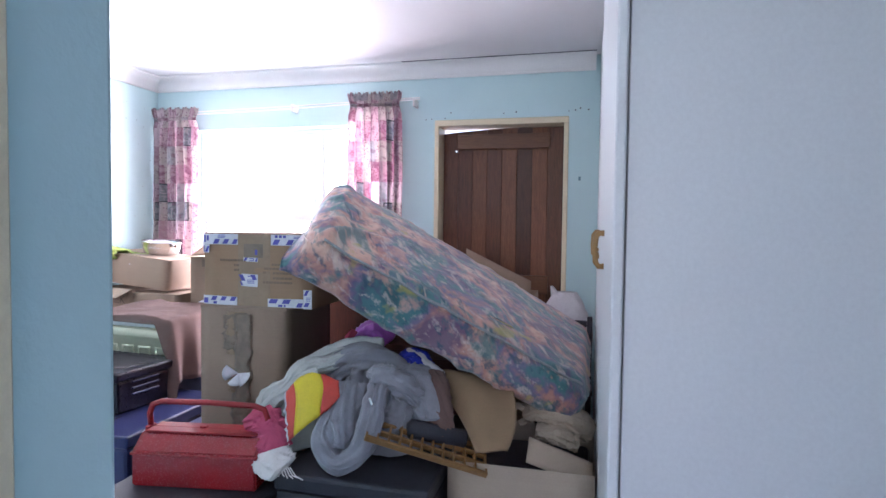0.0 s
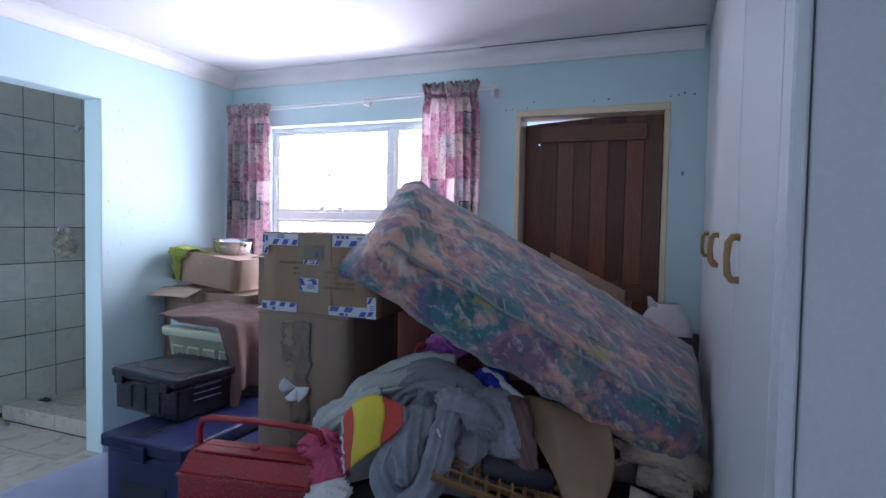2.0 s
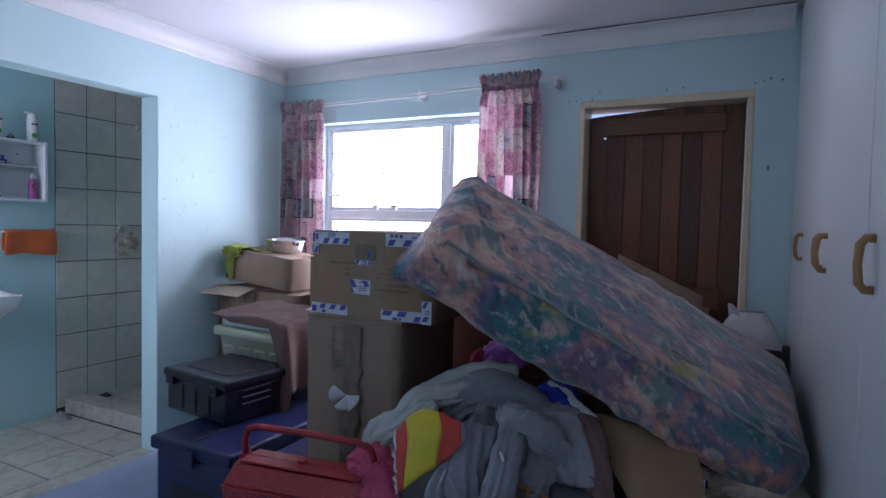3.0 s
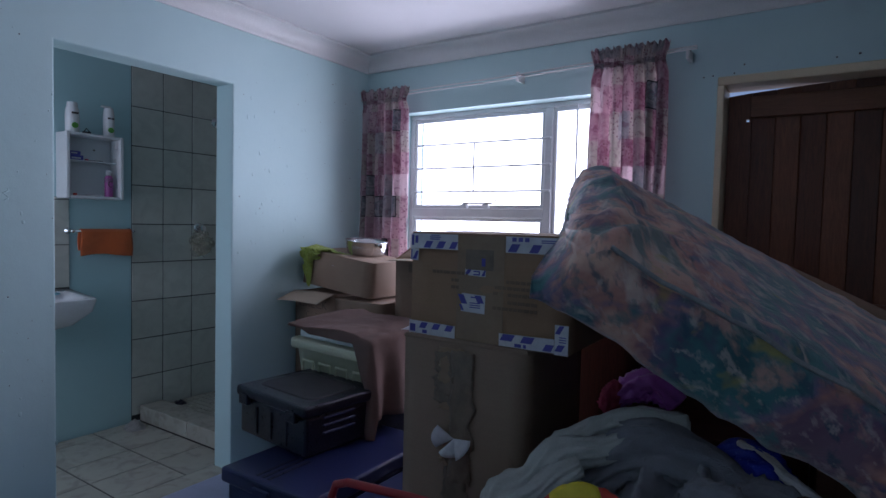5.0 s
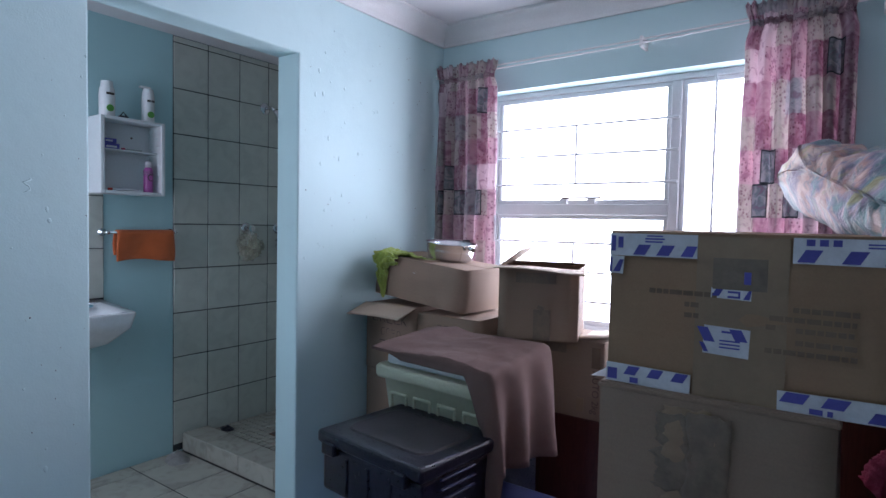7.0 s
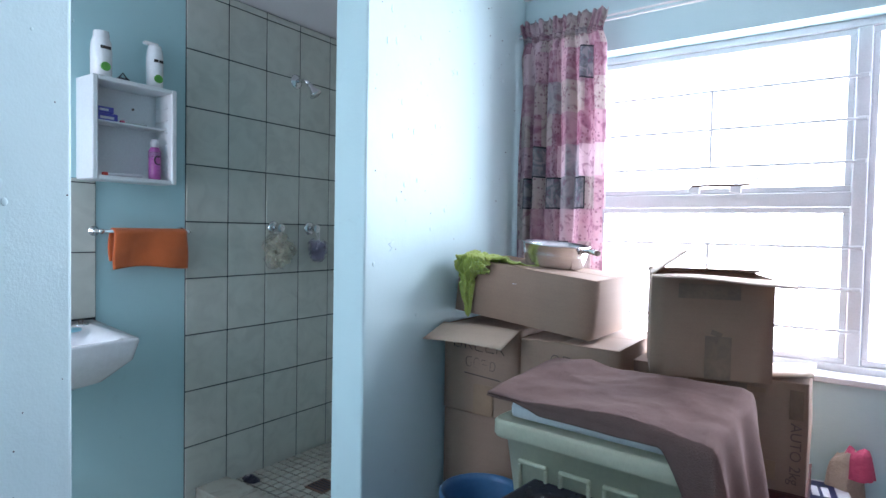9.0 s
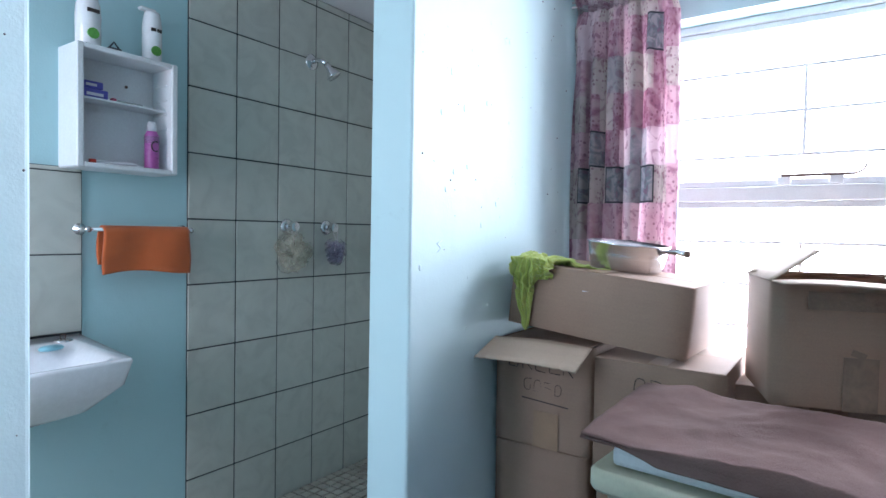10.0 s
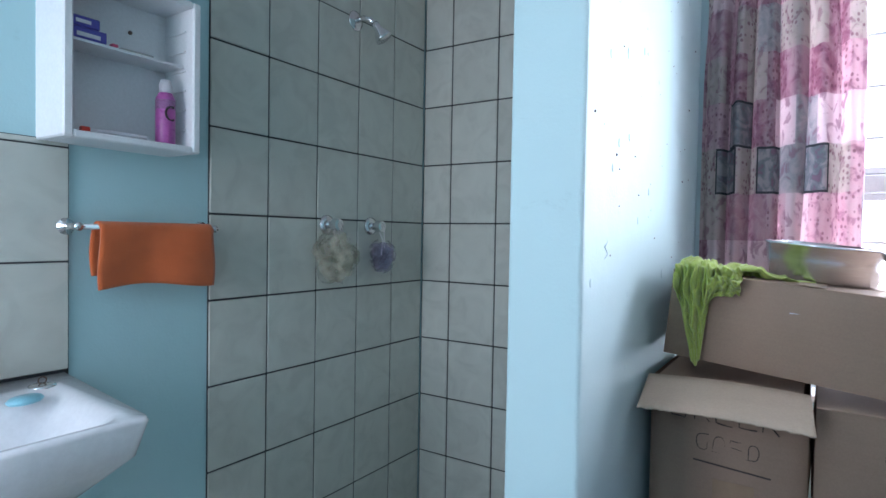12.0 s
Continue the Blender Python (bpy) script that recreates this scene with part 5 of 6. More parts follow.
sleeve([(-0.58, 2.06, 0.80), (-0.51, 2.02, 0.79), (-0.46, 1.95, 0.74), (-0.44, 1.89, 0.68)], [0.045, 0.06, 0.06, 0.04], 5, M_GREYJ, jersey, "sleeve")
sleeve([(-0.62, 1.99, 0.81), (-0.56, 1.93, 0.77), (-0.54, 1.87, 0.70), (-0.56, 1.83, 0.65)], [0.04, 0.05, 0.05, 0.035], 7, M_GREYJ, jersey, "fold")
sleeve([(-0.95, 2.06, 0.72), (-0.85, 2.08, 0.80), (-0.74, 2.09, 0.83), (-0.63, 2.08, 0.80), (-0.54, 2.01, 0.73), (-0.48, 1.96, 0.65)], [0.05, 0.07, 0.075, 0.07, 0.06, 0.045], 6, M_GREYJ, jersey, "hood")
sleeve([(-0.66, 1.93, 0.835), (-0.60, 1.90, 0.83), (-0.53, 1.90, 0.80), (-0.47, 1.93, 0.74)], [0.035, 0.045, 0.045, 0.03], 9, M_GREYJ, jersey, "fold")
part("zip_pull", box(-0.005, 0.005, -0.003, 0.003, -0.014, 0.014, 0.002, m=pose(-0.60, 1.772, 0.775, 0, -22, 0)), M_CHROME, jersey, "metal zip pull")
gauze = thing("gauze_cloth", pose(0, 0, 0), "pale grey gauze cloth bundled at the heap's edge", "clothing")
part("cloth_body", sheet(mound(-0.97, 2.06, 0.535, 0.16, 0.20, 0.22, 8, 0.04, 9), 60, 18, wrap=True), M_MESH, gauze)
sleeve([(-1.10, 1.94, 0.60), (-1.085, 1.95, 0.69), (-1.02, 1.97, 0.745), (-0.97, 2.01, 0.80), (-0.87, 2.05, 0.825), (-0.78, 2.12, 0.86)], [0.03, 0.045, 0.03, 0.042, 0.03, 0.03], 12, M_MESH, gauze, "fold")
sleeve([(-1.03, 2.02, 0.70), (-0.98, 2.06, 0.80), (-0.89, 2.12, 0.86), (-0.80, 2.16, 0.872), (-0.70, 2.17, 0.88)], [0.03, 0.04, 0.03, 0.042, 0.03], 41, M_MESH, gauze, "fold", 0.5)
sleeve([(-1.09, 1.90, 0.66), (-1.04, 1.90, 0.70), (-0.99, 1.92, 0.735), (-0.95, 1.96, 0.77), (-0.90, 1.99, 0.80)], [0.02, 0.03, 0.022, 0.03, 0.02], 42, M_MESH, gauze, "fold", 0.6)
sleeve([(-1.0, 1.88, 0.56), (-1.03, 1.90, 0.64), (-1.00, 1.95, 0.72)], [0.04, 0.05, 0.04], 13, M_MESH, gauze, "fold")


# printed packet, yellow between red, lying on the heap
packet = thing("printed_packet", pose(0, 0, 0), "yellow and red printed plastic packet on the clothes", "packet")
PA, PB, PC_, PD = Vector((-0.935, 1.800, 0.765)), Vector((-0.735, 1.835, 0.832)), Vector((-0.894, 1.745, 0.615)), Vector((-0.712, 1.800, 0.765))


def packet_at(u, v):
    v = 0.45 + (v - 0.45) * (1 - 0.55 * max(0, (u - 0.70) / 0.30) ** 2)
    p = PA.lerp(PB, u).lerp(PC_.lerp(PD, u), v)
    p += Vector((-0.012, -0.01, 0)) * (max(0, 1 - u / 0.06) * noise.noise(Vector((v * 14, 3, 7)))) + Vector((0, 0, 0.022)) * (1 - v) * math.sin(math.pi * min(1, u * 1.3))
    bulge = 0.022 * math.sin(math.pi * min(1, 0.1 + 0.9 * u)) * math.sin(math.pi * (0.15 + 0.7 * v))
    return p + Vector((-0.1, -0.75, 0.6)) * bulge + Vector((0, 0, 0.022 * (1 - v) * math.sin(math.pi * u))) + Vector((0, 0, 0.004 * fbm(u * 3, v * 3, 2, 2)))


for nm, a, b, mt in (("white_edge", 0.0, 0.03, M_LABEL), ("red_panel", 0.03, 0.20, M_REDPR), ("yellow_panel", 0.20, 0.68, M_YELLOW), ("red_panel", 0.68, 0.95, M_REDPR), ("grey_edge", 0.95, 1.0, M_GREYJ)):
    wav = lambda q, v: q + (0.05 * math.sin(v * 4.2) - 0.03 if 0.03 < q < 0.95 else 0)
    thicken(part(nm, sheet(lambda u, v: packet_at(wav(a, v) + (wav(b, v) - wav(a, v)) * u, v), 10, 16), mt, packet), 0.003)

pink = thing("pink_garment", pose(0, 0, 0), "pink garment with a white hem and tassels", "clothing")
sleeve([(-1.12, 1.86, 0.64), (-1.04, 1.82, 0.66), (-0.99, 1.79, 0.63), (-0.95, 1.75, 0.575)], [0.035, 0.055, 0.06, 0.055], 15, M_PINK, pink, "body", 0.4)
sleeve([(-0.98, 1.76, 0.59), (-0.93, 1.72, 0.56), (-0.88, 1.70, 0.545)], [0.05, 0.06, 0.045], 16, M_WCLOTH, pink, "hem", 0.25)
for k in range(6):
    part("tassel", tube(bmesh.new(), [(-0.90 + 0.008 * k, 1.70, 0.55), (-0.885 + 0.012 * k, 1.675, 0.535), (-0.88 + 0.018 * k, 1.66 + 0.006 * math.sin(k * 2), 0.534)], 0.0022, 5), M_WCLOTH, pink)

purple = thing("satin_bag", pose(0, 0, 0), "purple and pink satin bag tucked under the mattress", "bag")
sleeve([(-1.00, 2.56, 0.80), (-0.93, 2.55, 0.855), (-0.86, 2.55, 0.865), (-0.80, 2.54, 0.82)], [0.03, 0.05, 0.055, 0.035], 21, M_PURPLE, purple, "body")
sleeve([(-1.03, 2.56, 0.76), (-1.00, 2.545, 0.81), (-0.98, 2.55, 0.86)], [0.03, 0.035, 0.018], 22, M_PINK, purple, "lining")
wrap = thing("plastic_wrapper", pose(0, 0, 0), "crinkled cobalt blue plastic wrapper", "wrapper")
sleeve([(-0.64, 2.20, 0.825), (-0.58, 2.17, 0.835), (-0.53, 2.12, 0.815), (-0.49, 2.07, 0.77)], [0.025, 0.05, 0.05, 0.035], 25, M_BLUEPL, wrap, "body")
rag = thing("white_rag", pose(0, 0, 0), "twisted white rag beside the wrapper", "cloth")
sleeve([(-0.60, 2.17, 0.872), (-0.54, 2.15, 0.858), (-0.50, 2.10, 0.842), (-0.46, 2.08, 0.826), (-0.42, 2.07, 0.81)], [0.008, 0.011, 0.013, 0.012, 0.007], 27, M_WCLOTH, rag, "body", 0.4)
mauve2 = thing("brown_garment", pose(0, 0, 0), "dark mauve garment spilling from the heap", "clothing")
sleeve([(-0.46, 2.07, 0.80), (-0.43, 1.99, 0.77), (-0.40, 1.93, 0.70), (-0.37, 1.89, 0.63)], [0.04, 0.045, 0.04, 0.03], 28, M_MAUVE, mauve2, "body")
# Plain dark cylinder stands in for a navy bag between jersey and lattice.
cyl = thing("navy_bag_stand_in", pose(0, 0, 0), "dark cylinder standing in for a navy bag on the lattice", "case")
part("body", tube(bmesh.new(), [(-0.50, 1.86, 0.665), (-0.49, 1.862, 0.665), (-0.31, 1.93, 0.62), (-0.30, 1.932, 0.618)], [0.02, 0.033, 0.033, 0.02], 14), M_DARK, cyl, "", True)

# wooden lattice tray leaning on the trunk
lat = thing("wooden_lattice", pose(0, 0, 0), "honey-coloured wooden lattice rack lying askew", "rack")
P0, P1 = Vector((-0.60, 1.715, 0.668)), Vector((-0.215, 1.85, 0.530))
lx = (P1 - P0).normalized()
ly = Vector((0.05, 0.85, 0.18)); ly = (ly - lx * ly.dot(lx)).normalized()
lz = lx.cross(ly)
LM = Matrix((( lx.x, ly.x, lz.x, P0.x), (lx.y, ly.y, lz.y, P0.y), (lx.z, ly.z, lz.z, P0.z), (0, 0, 0, 1)))
LL = (P1 - P0).length
for k, y in enumerate((0.0, 0.045, 0.09, 0.135)):
    part("rail", box(0, LL, y, y + (0.010 if k else 0.014), -0.008, 0.012, 0.002, m=LM), M_CANE, lat)
for k in range(12):
    x = k * (LL - 0.008) / 11
    part("cross_bar", box(x, x + 0.007, 0.012, 0.135, -0.008, 0.012, 0.0015, m=LM), M_CANE, lat)


def tan(u, v):
    """A stiff flap that narrows downwards and curls at its rounded end."""
    a0, a1, a2 = Vector((-0.499, 2.130, 0.792)), Vector((-0.331, 1.980, 0.691)), Vector((-0.256, 1.865, 0.594))
    b0, b1, b2 = Vector((-0.197, 2.190, 0.785)), Vector((-0.103, 2.020, 0.702)), Vector((-0.152, 1.875, 0.610))
    left = a0 * (1 - v) ** 2 + a1 * 2 * v * (1 - v) + a2 * v * v
    right = b0 * (1 - v) ** 2 + b1 * 2 * v * (1 - v) + b2 * v * v
    crown = math.sin(math.pi * u)
    return left.lerp(right, u) + Vector((0, -0.028 * crown + 0.012 * math.sin(u * 9 + v * 3) * (1 - 0.5 * v), 0.018 * crown * (1 - v) + 0.022 * crown * v ** 4 + 0.006 * math.sin(u * 7 - v * 5) + 0.02 * max(0, u - 0.8) * (1 - v)))


draped(tan, 30, 30, M_TAN, "felt_sheet", "stiff tan felt sheet curling over the heap", "sheet", 0.006, "sheet")
cart = carton("cardboard_box", pose(-0.11, 2.10, 0), 0.49, 0.46, 0.565, "open pale carton filled with dark things", M_CARD3, seed=31, lid=False)
thicken(part("open_flap", sheet(lambda u, v: (0.02 + 0.22 * u, -0.20 + 0.10 * v + 0.05 * u, 0.575 - 0.09 * u + 0.05 * v), 8, 6), M_CARD3, cart, "pale cardboard flap"), 0.004)
part("filling", box(-0.23, 0.23, -0.215, 0.215, 0.42, 0.50, 0.02, 2), M_BLACKP, cart)
cr = thing("crumpled_cloth", pose(0, 0, 0), "cream crumpled cloth stuffed beside the wardrobe", "cloth")
sleeve([(-0.13, 2.22, 0.64), (-0.06, 2.20, 0.665), (0.02, 2.22, 0.645), (0.09, 2.25, 0.60), (0.125, 2.27, 0.56)], [0.035, 0.05, 0.055, 0.055, 0.035], 33, M_CREAMC, cr, "body", 0.5)
sleeve([(-0.08, 2.16, 0.60), (0.0, 2.16, 0.59), (0.08, 2.18, 0.55)], [0.03, 0.045, 0.035], 34, M_CREAMC, cr, "fold", 0.4)
sleeve([(-0.20, 2.24, 0.63), (-0.15, 2.22, 0.665), (-0.11, 2.21, 0.63), (-0.15, 2.20, 0.60)], [0.014, 0.014, 0.014, 0.012], 35, M_CREAMC, cr, "strap", 0.5)

# ---- behind the mattress ----
chest = thing("wooden_chest", pose(-0.70, 2.78, 0), "maroon stained wooden chest under the mattress", "chest")
part("body", box(-0.31, 0.26, -0.04, 0.32, 0, 0.87, 0.006), M_MAROON, chest)
part("lid", box(-0.32, 0.27, -0.05, 0.33, 0.872, 0.905, 0.006), M_MAROON, chest)
# Maroon puts the dark of this gap into both cartons' colour.
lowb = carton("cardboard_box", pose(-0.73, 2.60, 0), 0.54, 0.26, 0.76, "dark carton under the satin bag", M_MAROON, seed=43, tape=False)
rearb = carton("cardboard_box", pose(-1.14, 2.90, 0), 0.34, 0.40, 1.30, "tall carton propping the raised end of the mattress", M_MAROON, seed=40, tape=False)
wbox = thing("white_carton", pose(-0.93, 2.78, 0), "white carton wedged beneath the mattress", "cardboard box")
part("body", box(-0.05, 0.10, -0.04, 0.06, 0.906, 1.06, 0.004), M_WPLAST, wbox)
fl = carton("cardboard_box", pose(-0.40, 3.38, 0), 0.42, 0.34, 0.98, "brown carton by the door with a raised flap", M_CARD, seed=41, lid=False)
thicken(part("open_flap", sheet(lambda u, v: (-0.19 + 0.38 * u, -0.12 + 0.02 * v, 0.98 + (0.26 - 0.18 * u) * v), 6, 4), M_CARD, fl, "raised cardboard flap"), 0.004)
chair = thing("chair", pose(0.02, 3.22, 0), "dark wooden chair behind the mattress", "chair")
for x in (-0.17, 0.10):
    part("back_post", box(x - 0.014, x + 0.014, -0.02, 0.012, 0, 0.88, 0.004), M_DARK, chair)
    part("leg", box(x - 0.014, x + 0.014, 0.30, 0.33, 0, 0.44, 0.004), M_DARK, chair)
for z in (0.84, 0.74, 0.64):
    part("back_rail", box(-0.155, 0.085, -0.012, 0.006, z - 0.018, z + 0.018, 0.004), M_DARK, chair)
part("seat", box(-0.19, 0.12, -0.02, 0.34, 0.44, 0.47, 0.006), M_DARK, chair)
bag = thing("plastic_bag", pose(0, 0, 0), "knotted white plastic bag standing on a chair", "plastic bag")
part("body", sheet(lambda u, v: ((-0.02 + (0.15 * math.sin(math.pi * min(1, 0.12 + 0.8 * (1 - v))) + 0.012 * ridge(u * 6, v * 3, 2, 1.5)) * math.cos(u * math.tau)), 3.38 + 0.115 * math.sin(math.pi * min(1, 0.12 + 0.8 * (1 - v))) * math.sin(u * math.tau) + 0.01 * ridge(u * 5, v * 4, 5, 1.2), 0.475 + 0.52 * v), 40, 22, wrap=True), M_BAG, bag)
for sx in (-1, 1):
    part("bag_ear", sheet(lambda u, v: (-0.05 + sx * 0.05 * v + 0.10 * (u - 0.5) * (1 - 0.85 * v), 3.36 + 0.025 * math.sin(u * 5 + v * 2), 0.93 + 0.10 * v * (1 if sx < 0 else 0.4)), 4, 5), M_BAG, bag)

# clutter under the window
pk = thing("printed_carton", pose(-1.87, 3.50, 0, 0, 0, 8), "white carton with dark printed panel under the window", "box")
part("body", box(-0.07, 0.10, -0.12, 0.10, 0, 0.46, 0.004), M_LABEL, pk)
part("printed_panel", box(-0.06, 0.06, -0.10, 0.08, 0.4605, 0.462), M_NAVY, pk)
for k in range(3):
    part("print_bar", box(-0.04 + 0.03 * k, -0.02 + 0.03 * k, -0.05, 0.03, 0.4625, 0.4635), M_LABEL, pk)
cb = thing("plastic_bag", pose(0, 0, 0), "clear plastic bag of pink and brown things under the window", "plastic bag")
part("body", sheet(mound(-1.79, 3.60, 0.0, 0.075, 0.07, 0.55, 44, 0.03, 14, 3.0), 40, 20, wrap=True), M_CREAMC, cb)
part("lining", sheet(mound(-1.755, 3.595, 0.50, 0.05, 0.05, 0.085, 45, 0.02, 16, 1.5), 40, 14, wrap=True), M_PINK, cb)

# ---- bathroom fittings ----
cab = thing("bathroom_cabinet", pose(BW - 0.008, 2.425, 1.449), "white open wall cabinet with toiletries", "cabinet")
CD, CH = 0.138, 0.382
y0, y1 = -0.156, 0.160
part("back", box(0.0, 0.008, y0, y1, 0, CH), M_WPLAST, cab)
part("side", box(0.0085, CD, y0 - 0.004, y0 + 0.018, 0, CH, 0.004), M_WPLAST, cab)
part("side", box(0.0085, CD, y1 - 0.018, y1 + 0.004, 0, CH, 0.004), M_WPLAST, cab)
part("top", box(0.0085, CD, y0 + 0.0185, y1 - 0.0185, CH - 0.016, CH, 0.003), M_WPLAST, cab)
part("bottom", box(0.0085, CD, y0 + 0.0185, y1 - 0.0185, 0, 0.016, 0.003), M_WPLAST, cab)
part("shelf", box(0.0085, CD - 0.04, y0 + 0.019, y1 - 0.019, 0.22, 0.226), M_WPLAST, cab, "thin glass-like shelf")
for k in range(6):
    part("shelf_rib", box(0.03, CD - 0.03, y1 - 0.0235, y1 - 0.0185, 0.06 + 0.05 * k, 0.064 + 0.05 * k), M_WPLAST, cab)
for y, z in ((0.05, 0.30), (-0.13, 0.32), (-0.13, 0.06)):
    part("screw", tube(bmesh.new(), [(0.008, y, z), (0.012, y, z)], 0.005, 8), M_PRINT, cab)


def bottle(name, x, y, z, prof, mat, label, cat="bottle"):
    b = thing(name, pose(x, y, z), label, cat)
    part("body", lathe(bmesh.new(), prof, 20), mat, b, "", True)
    return b


CX = BW + 0.065
sh = bottle("shampoo_bottle", CX, 2.325, 1.832, [(0.03, 0), (0.036, 0.006), (0.037, 0.10), (0.034, 0.135), (0.028, 0.15), (0.027, 0.17), (0.026, 0.175)], M_CERAMIC, "white shampoo bottle with a green label on the cabinet")
co = bottle("lotion_bottle", CX, 2.53, 1.832, [(0.026, 0), (0.031, 0.006), (0.032, 0.12), (0.029, 0.15), (0.026, 0.165), (0.024, 0.175)], M_CERAMIC, "white pump bottle with a green label on the cabinet")
part("pump_spout", box(-0.012, 0.012, -0.045, 0.012, 0.175, 0.187, 0.004), M_CERAMIC, co)
for b, r in ((sh, 0.0375), (co, 0.0305)):
    part("label", tube(bmesh.new(), [(r - 0.012, 0.0, 0.04), (r + 0.001, 0.0, 0.04)], 0.017, 14), M_GREEN, b, "green printed label")
    part("print_bar", box(r - 0.003, r + 0.0012, -0.018, 0.018, 0.105, 0.116), M_INK, b)
clip = thing("hair_clip", pose(CX + 0.03, 2.39, 1.832), "small black hair clip on the cabinet", "hair clip")
part("jaw", box(-0.012, 0.012, -0.022, 0.022, 0, 0.012, 0.004), M_BLACKP, clip)
part("tooth", tube(bmesh.new(), [(0, -0.015, 0.01), (0.004, -0.002, 0.03), (0.0, 0.016, 0.012)], 0.003, 6), M_BLACKP, clip)
can = bottle("deodorant_can", BW + 0.085, 2.52, 1.4655, [(0.022, 0), (0.0235, 0.004), (0.0235, 0.115), (0.017, 0.128), (0.0165, 0.13)], M_MAGENTA, "magenta deodorant can with a white cap in the cabinet", "spray can")
part("cap", lathe(bmesh.new(), [(0.0155, 0.13), (0.0155, 0.15), (0.012, 0.163), (0.001, 0.165)], 16), M_LABEL, can, "white cap", True)
bm = bmesh.new()
for k in range(10):
    a0, a1 = radians(60 + 24 * k), radians(60 + 24 * (k + 1))
    tube(bm, [(0.0215, 0.002 + 0.014 * math.cos(a0), 0.078 + 0.017 * math.sin(a0)), (0.0215, 0.002 + 0.014 * math.cos(a1), 0.078 + 0.017 * math.sin(a1))], 0.003, 5)
part("ring_print", bm, M_INK, can, "dark ring print")
part("panel_print", tube(bmesh.new(), [(0, 0, 0.088), (0, 0, 0.112)], 0.0238, 20), M_LILAC, can, "pale print", True)
tb = thing("toothbrush", pose(BW + 0.095, 2.38, 1.4655), "white and red toothbrush in the cabinet", "toothbrush")
part("handle", tube(bmesh.new(), [(0, -0.05, 0.006), (0, 0.0, 0.008), (0.01, 0.08, 0.008)], [0.004, 0.006, 0.005], 8), M_LABEL, tb)
part("head", box(-0.006, 0.006, -0.065, -0.045, 0.002, 0.014, 0.002), M_REDPR, tb, "red brush head")
pt = thing("toothpaste_box", pose(BW + 0.06, 2.33, 1.6755), "blue toothpaste cartons on the cabinet shelf", "carton")
part("box", box(-0.03, 0.03, -0.035, 0.045, 0, 0.026, 0.002), M_BLUEINK, pt)
part("box", box(-0.03, 0.03, -0.03, 0.03, 0.027, 0.05, 0.002), M_BLUEINK, pt)
part("print_band", box(0.0302, 0.0312, -0.02, 0.03, 0.005, 0.014), M_LABEL, pt)
part("print_band", box(0.0302, 0.0312, -0.022, 0.01, 0.034, 0.042), M_LABEL, pt)
cmb = thing("comb", pose(BW + 0.075, 2.45, 1.6755), "small pink comb on the cabinet shelf", "comb")
part("spine", box(-0.008, 0.008, -0.04, 0.04, 0, 0.006, 0.001), M_LOOFAH, cmb)
part("clip", box(-0.008, 0.008, -0.06, -0.045, 0, 0.01, 0.002), M_PINK, cmb)

rail = thing("towel_rail", pose(BW - 0.008, 0, 1.256), "chrome towel rail on the bathroom wall", "towel rail")
part("bar", tube(bmesh.new(), [(0.06, 2.325, 0), (0.06, 2.69, 0)], 0.007, 10), M_CHROME, rail, "", True)
for y in (2.328, 2.682):
    part("bracket", tube(bmesh.new(), [(0.0, y, 0), (0.008, y, 0), (0.012, y, 0), (0.06, y, 0), (0.072, y, 0)], [0.021, 0.020, 0.008, 0.008, 0.010], 14), M_CHROME, rail, "", True)


def towel_f(u, v):
    y = 2.368 + 0.306 * u + 0.008 * math.sin(v * 9) * (u - 0.5)
    s = (v - 0.45) * 0.305
    r = 0.011
    wig = 0.006 * math.sin(u * 8 + v * 2) * min(1, abs(s) * 12)
    if abs(s) < 0.02:
        a = s / 0.02 * math.pi / 2
        return (BW + 0.052 + r * math.sin(a), y, 1.256 + r * math.cos(a))
    return (BW + 0.052 + (r + wig + 0.004) * (1 if s > 0 else -1), y, 1.256 - (abs(s) - 0.02) * (1 + 0.06 * math.sin(u * 5 + 3) * (s > 0)))


draped(towel_f, 30, 40, M_ORANGE, "hand_towel", "orange hand towel folded over the rail", "towel", 0.006, "towel")

# wash basin
bas = thing("wash_basin", pose(BW, 2.04, 0.895), "white ceramic wall-hung basin", "basin")
bm = bmesh.new()


def basin_ring(a, b0, b1, z, r=0.09, flare=0.03):
    """Outline with a straight back at x = b0, flared and raised, and rounded front corners."""
    out = [bm.verts.new((b0, -a - flare, z + 0.018))]
    for cy, st in ((-1, -90), (1, 0)):
        for k in range(7):
            ang = radians(st + 15 * k)
            out.append(bm.verts.new((b1 - r + r * math.cos(ang), cy * (a - r) + r * math.sin(ang), z)))
    out.append(bm.verts.new((b0, a + flare, z + 0.018)))
    return out


rings = [basin_ring(0.10, 0.0, 0.20, -0.20, 0.06), basin_ring(0.19, 0.0, 0.33, -0.15, 0.05), basin_ring(0.245, 0.0, 0.405, -0.075, 0.03), basin_ring(0.258, 0.0, 0.42, -0.008, 0.022), basin_ring(0.255, 0.0, 0.416, 0.0, 0.022), basin_ring(0.225, 0.11, 0.385, -0.003, 0.05, 0.0), basin_ring(0.20, 0.13, 0.365, -0.03, 0.06, 0.0), basin_ring(0.12, 0.15, 0.28, -0.11, 0.06, 0.0)]
for q, w in zip(rings, rings[1:]):
    for k in range(len(q)):
        bm.faces.new((q[k], q[(k + 1) % len(q)], w[(k + 1) % len(q)], w[k])).smooth = True
bm.faces.new(rings[0][::-1])
bm.faces.new(rings[-1])
part("bowl", bm, M_CERAMIC, bas)
